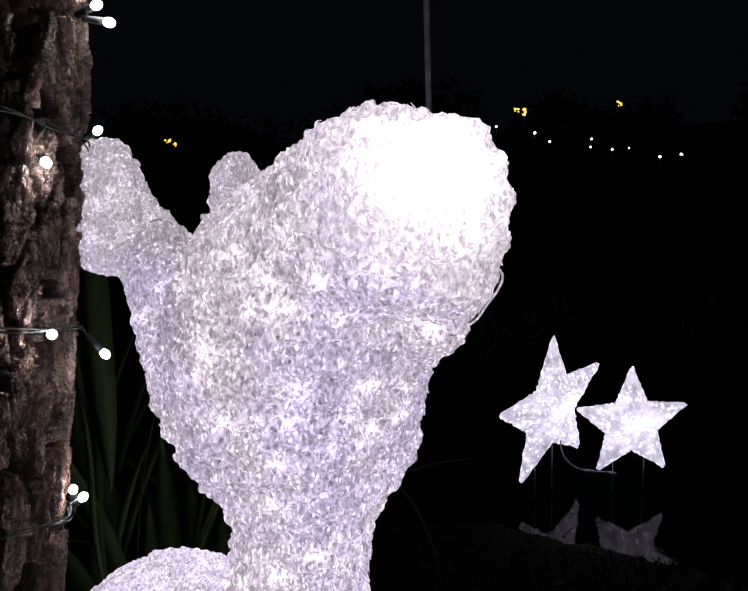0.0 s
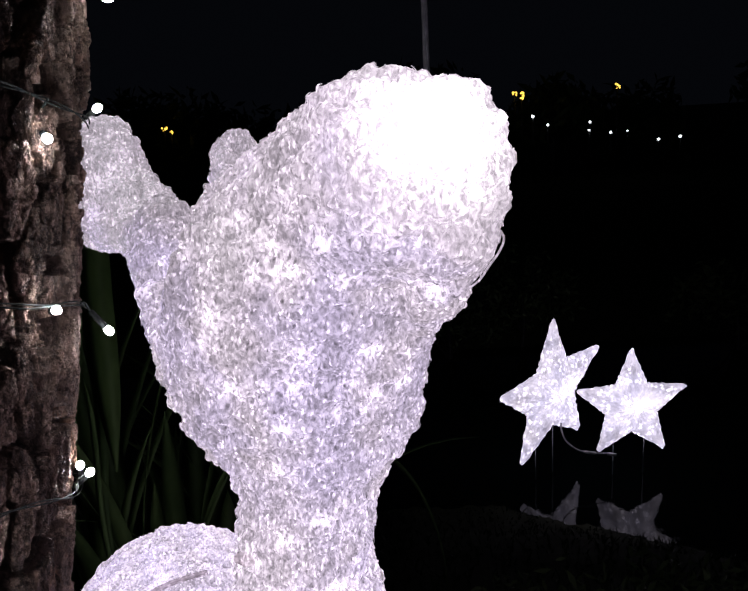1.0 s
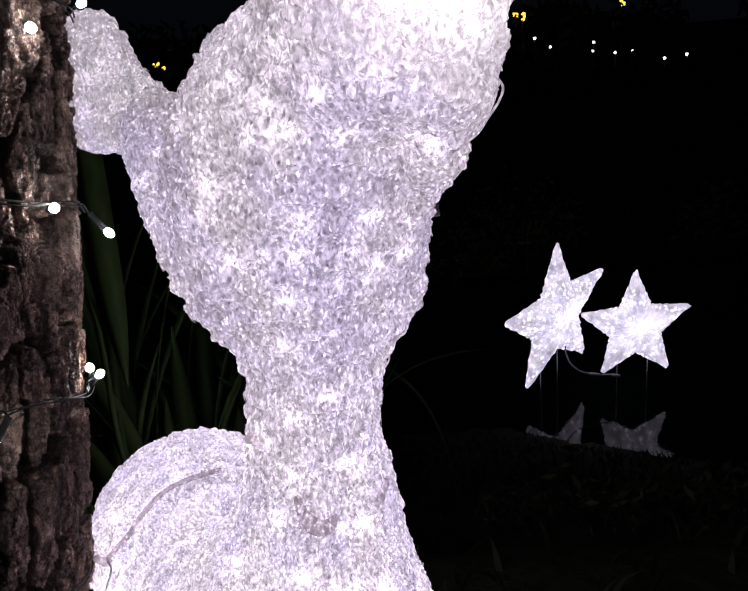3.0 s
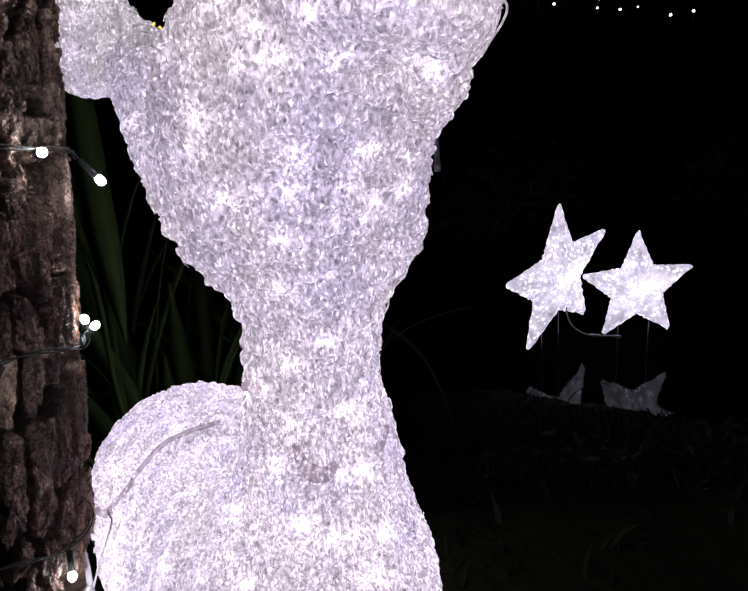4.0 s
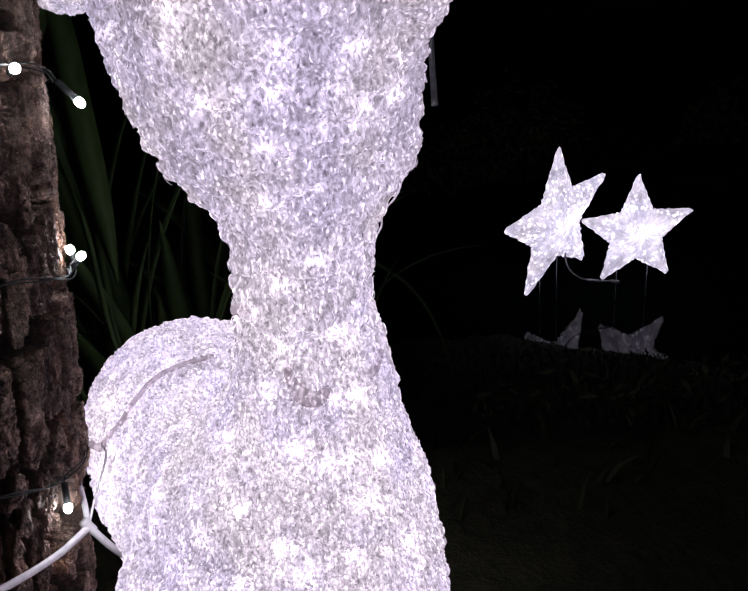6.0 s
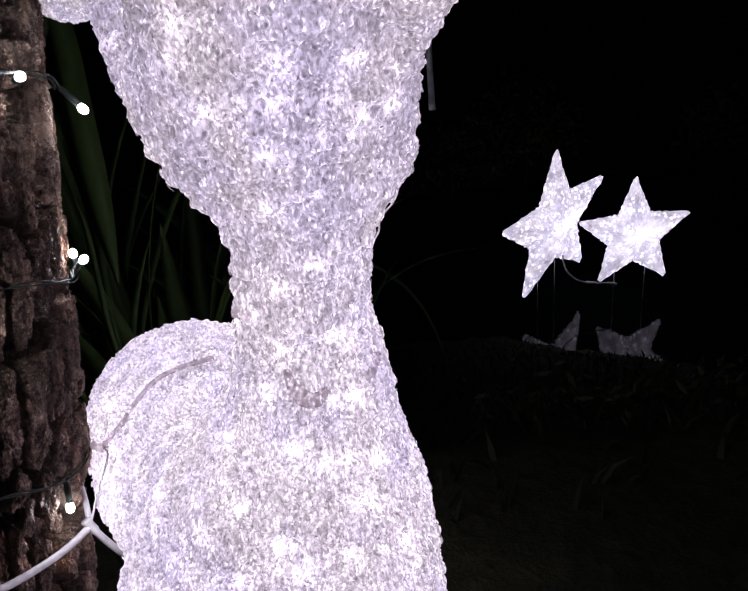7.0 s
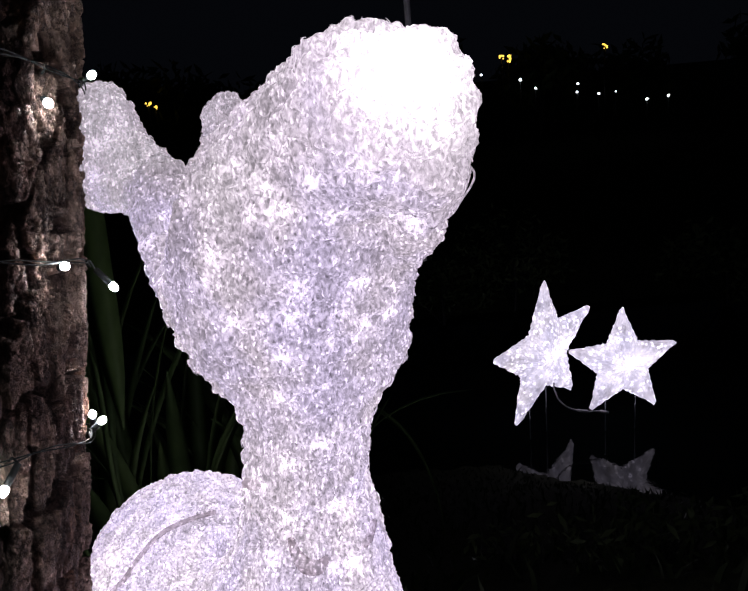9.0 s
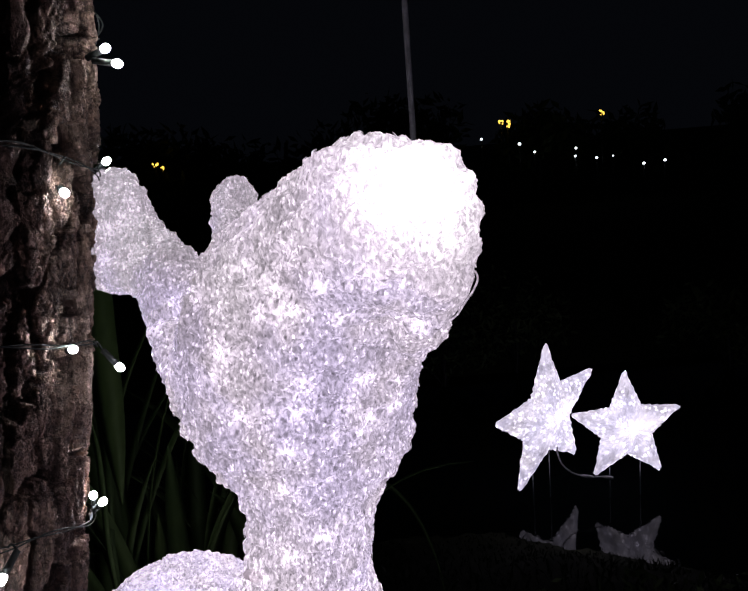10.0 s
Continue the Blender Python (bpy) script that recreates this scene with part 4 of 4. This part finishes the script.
def arched_leaf(points, width, mat, peak=0.45):
    """A ribbed ribbon leaf along a line of points, widest in its middle."""
    P = np.array(points, float)
    k = np.linspace(0, len(P) - 1, 40)
    C = np.stack([np.interp(k, range(len(P)), P[:, a]) for a in range(3)], 1)
    for i in range(6):
        C[1:-1] = (C[:-2] + 2 * C[1:-1] + C[2:]) / 4
    T = np.gradient(C, axis=0)
    side = np.cross(T, (0.2, 1.0, 0.3))
    side /= np.linalg.norm(side, axis=1)[:, None]
    up = np.cross(side, T)
    up /= np.linalg.norm(up, axis=1)[:, None]
    verts, faces = [], []
    for i, (c, s, u) in enumerate(zip(C, side, up)):
        w = width / 2 * (1 - (abs(i / 39 - peak) / max(peak, 1 - peak)) ** 2.0 * 0.97) * (1 if i / 39 < peak else 1 - ((i / 39 - peak) / (1 - peak)) ** 2 * 0.95)
        verts += [c - s * w, c - u * w * 0.25, c + s * w, c + u * 0.0012]
    for i in range(39):
        for q in range(4):
            a, b = i * 4 + q, i * 4 + (q + 1) % 4
            faces.append((a, b, b + 4, a + 4))
    faces += [(3, 2, 1, 0), (156, 157, 158, 159)]
    return mesh_of("leaf", verts, faces, mat)


def build_reeds(at, count, length, width, seed, label, droop=(0.1, 0.7)):
    rng = random.Random(seed)
    z = float(ground_z(np.array(at[0]), np.array(at[1])))
    thing = empty("reed_plant", (at[0], at[1], z - 0.02))
    for i in range(count):
        me = leaf_mesh("leaf", length * rng.uniform(0.55, 1.05), width * rng.uniform(0.7, 1.2), rng.uniform(0.02, 0.35), rng.uniform(*droop), rng, MAT["reed"])
        ob = part("leaf", me, MAT["reed"], thing)
        ob.matrix_basis = pose(rng.uniform(-0.05, 0.05), rng.uniform(-0.05, 0.05), 0, 0, 0, rng.uniform(0, 360))
    tagged(thing, label, "reed")


for n, (x, y, count, length, width) in enumerate(((-0.46, 1.00, 12, 0.84, 0.055), (-0.40, 1.20, 14, 0.85, 0.05), (-0.27, 1.28, 14, 0.72, 0.05), (-0.62, 1.15, 10, 0.9, 0.05), (-0.16, 1.5, 12, 0.75, 0.045), (-0.34, 1.55, 9, 0.95, 0.034))):
    build_reeds((x, y), count, length, width, 11 + n, "clump of long green reed leaves behind the pine trunk")


def broad_reed(at, leaves):
    z = float(ground_z(np.array(at[0]), np.array(at[1])))
    thing = empty("reed_plant", (at[0], at[1], z - 0.02))
    rng = random.Random(77)
    for length, width, lean, droop, turn in leaves:
        ob = part("leaf", leaf_mesh("leaf", length, width, lean, droop, rng, MAT["reed"]), MAT["reed"], thing)
        ob.matrix_basis = pose(rng.uniform(-0.02, 0.02), rng.uniform(-0.02, 0.02), 0, 0, 0, turn)
    tagged(thing, "tall broad-leaved reed growing behind the pine trunk", "reed")


arch = empty("reed_plant", (-0.30, 1.63, -1.27))
bend = [(-0.30, 1.63, -1.27), (-0.27, 1.625, -0.95), (-0.21, 1.623, -0.752), (-0.135, 1.632, -0.738), (-0.081, 1.628, -0.749), (-0.018, 1.612, -0.785), (0.038, 1.593, -0.827), (0.076, 1.563, -0.868), (0.105, 1.527, -0.924), (0.126, 1.486, -0.986), (0.133, 1.446, -1.046), (0.131, 1.417, -1.083)]
part("leaf", arched_leaf([np.array(p) - np.array(arch.location) for p in bend], 0.016, MAT["reed"]), MAT["reed"], arch)
part("leaf", arched_leaf([(0, 0, 0), (-0.03, 0.02, 0.3), (-0.10, 0.03, 0.5), (-0.2, 0.04, 0.55), (-0.3, 0.04, 0.46)], 0.016, MAT["reed"]), MAT["reed"], arch)
tagged(arch, "reed with long arching leaves hanging over the bank", "reed")
tuft = np.array((-0.40, 0.90, float(ground_z(np.array(-0.40), np.array(0.90))) - 0.02))
plant = empty("reed_plant", tuft)
for line, width, peak in (
    ([(-0.54, 0.891, -0.524), (-0.525, 0.982, -0.336), (-0.501, 1.072, -0.15), (-0.462, 1.116, -0.06), (-0.443, 1.083, -0.131), (-0.433, 1.034, -0.233), (-0.419, 0.991, -0.322), (-0.406, 0.958, -0.393), (-0.395, 0.921, -0.469)], 0.062, 0.72),
    ([(-0.407, 0.871, -0.528), (-0.417, 0.912, -0.44), (-0.426, 0.939, -0.384), (-0.435, 0.954, -0.352), (-0.441, 0.962, -0.336)], 0.012, 0.45),
    ([(-0.428, 0.924, -0.555), (-0.431, 0.974, -0.45), (-0.438, 1.006, -0.383), (-0.456, 1.038, -0.316), (-0.479, 1.06, -0.268), (-0.505, 1.075, -0.236), (-0.538, 1.087, -0.209)], 0.026, 0.55),
):
    part("leaf", arched_leaf([p - tuft for p in (tuft, *(np.array(q) for q in line))], width, MAT["reed"], peak), MAT["reed"], plant)
tagged(plant, "reed with one broad drooping blade beside the pine trunk", "reed")
broad_reed((-0.42, 1.06), [(0.95, 0.075, 0.05, 0.08, 170), (0.80, 0.07, 0.25, 0.25, 185), (0.62, 0.05, 0.12, 0.15, 200), (0.70, 0.06, 0.28, 0.4, 10)])


# ---- grass on the bank, shrubs by the water ----
def build_grass():
    rng = np.random.RandomState(4)
    verts, faces = [], []
    for i in range(5200):
        x, y = rng.uniform(-0.9, 3.4), rng.uniform(0.75, 4.7)
        if y > shore(x) - 0.2:
            continue
        close = np.clip((y - 0.75) / 2.5, 0, 1)
        h = rng.uniform(0.03, 0.10) * (1 - 0.55 * close)
        z = float(ground_z(np.array(x), np.array(y))) - 0.004
        a, w = rng.uniform(0, 6.28), rng.uniform(0.003, 0.007)
        lx, ly = rng.normal(0, 0.5, 2) * h
        c, s = math.cos(a) * w, math.sin(a) * w
        o = len(verts)
        verts += [(x - c, y - s, z), (x + c, y + s, z), (x + c * 0.7 + lx * 0.4, y + s * 0.7 + ly * 0.4, z + h * 0.6), (x - c * 0.7 + lx * 0.4, y - s * 0.7 + ly * 0.4, z + h * 0.6), (x + lx, y + ly, z + h)]
        faces += [(o, o + 1, o + 2, o + 3), (o + 3, o + 2, o + 4)]
    tagged(part("bank_grass", mesh_of("bank_grass", verts, faces, MAT["grass"]), None), "short dark grass on the sloping bank", "grass", kind="stuff")


build_grass()


def leaf_cloud(name, centres, radius, count, size, seed, mat):
    """Many small folded leaves round a few centres."""
    rng = np.random.RandomState(seed)
    verts, faces = [], []
    for i in range(count):
        c = np.array(centres[rng.randint(len(centres))])
        d = rng.normal(size=3)
        p = c + d / np.linalg.norm(d) * radius * rng.uniform(0.35, 1.0) * np.array((1, 1, 0.85))
        u, v = rng.normal(size=3), rng.normal(size=3)
        u /= np.linalg.norm(u)
        v = np.cross(u, v)
        v /= np.linalg.norm(v)
        n = np.cross(u, v)
        k = size * rng.uniform(0.6, 1.3)
        o = len(verts)
        verts += [p - u * k, p - v * k * 0.35 + n * k * 0.12, p + u * k, p + v * k * 0.35 + n * k * 0.12, p]
        faces += [(o, o + 1, o + 4), (o + 1, o + 2, o + 4), (o + 2, o + 3, o + 4), (o + 3, o, o + 4)]
    return mesh_of(name, verts, faces, mat)


def build_plant(name, at, height, spread, leaves, size, seed, label, cat, trunk=0.06):
    rng = random.Random(seed)
    z = float(ground_z(np.array(at[0]), np.array(at[1]))) - 0.03
    thing = empty(name, (at[0], at[1], z))
    centres = []
    for i in range(7):
        a = i * 2.4 + rng.uniform(-0.4, 0.4)
        p = (spread * 0.7 * math.cos(a) * rng.uniform(0.4, 1), spread * 0.7 * math.sin(a) * rng.uniform(0.4, 1), height * rng.uniform(0.5, 0.88))
        centres.append(p)
        part("limb", pipe("limb", [(0, 0, height * 0.18), (p[0] * 0.4, p[1] * 0.4, p[2] * 0.65), p], trunk * 0.35, MAT["pole"], 6), MAT["pole"], thing)
    part("trunk", pipe("trunk", [(0, 0, 0), (0.02 * height, 0, height * 0.3), (0, 0.02 * height, height * 0.6)], trunk, MAT["pole"], 8), MAT["pole"], thing)
    part("crown", leaf_cloud("crown", centres, spread * 0.55, leaves, size, seed, MAT["crown"]), MAT["crown"], thing)
    tagged(thing, label, cat)


build_plant("shrub", (4.4, 8.0), 1.3, 0.8, 900, 0.06, 5, "dim green shrub at the edge of the pond", "shrub", 0.03)
build_plant("shrub", (0.9, 8.3), 1.0, 0.8, 700, 0.05, 6, "low dark shrub across the pond", "shrub", 0.03)
build_plant("shrub", (1.9, 8.6), 1.3, 0.9, 800, 0.05, 7, "low dark shrub across the pond", "shrub", 0.03)
rng = random.Random(9)
# added backdrop trees that cover the paler skyline
for i in range(13):
    x = -24 + i * 4.6 + rng.uniform(-1.2, 1.2)
    build_plant("far_tree", (x, 31 + rng.uniform(-1, 3)), rng.uniform(3.2, 5.2), rng.uniform(2.2, 3.2), 900, 0.32, 40 + i, "dark leafy tree added on the far bank to break the skyline", "tree", 0.2)


# ---- small weeds on the near bank ----
for i, (x, y, h) in enumerate(((0.42, 1.22, 0.13), (0.62, 1.30, 0.16), (0.80, 1.22, 0.14), (0.95, 1.38, 0.17), (0.70, 1.55, 0.15), (0.30, 1.45, 0.12), (1.08, 1.22, 0.15))):
    build_plant("weed", (x, y), h, 0.13, 90, 0.018, 60 + i, "low leafy weed growing on the dark bank", "weed", 0.003)
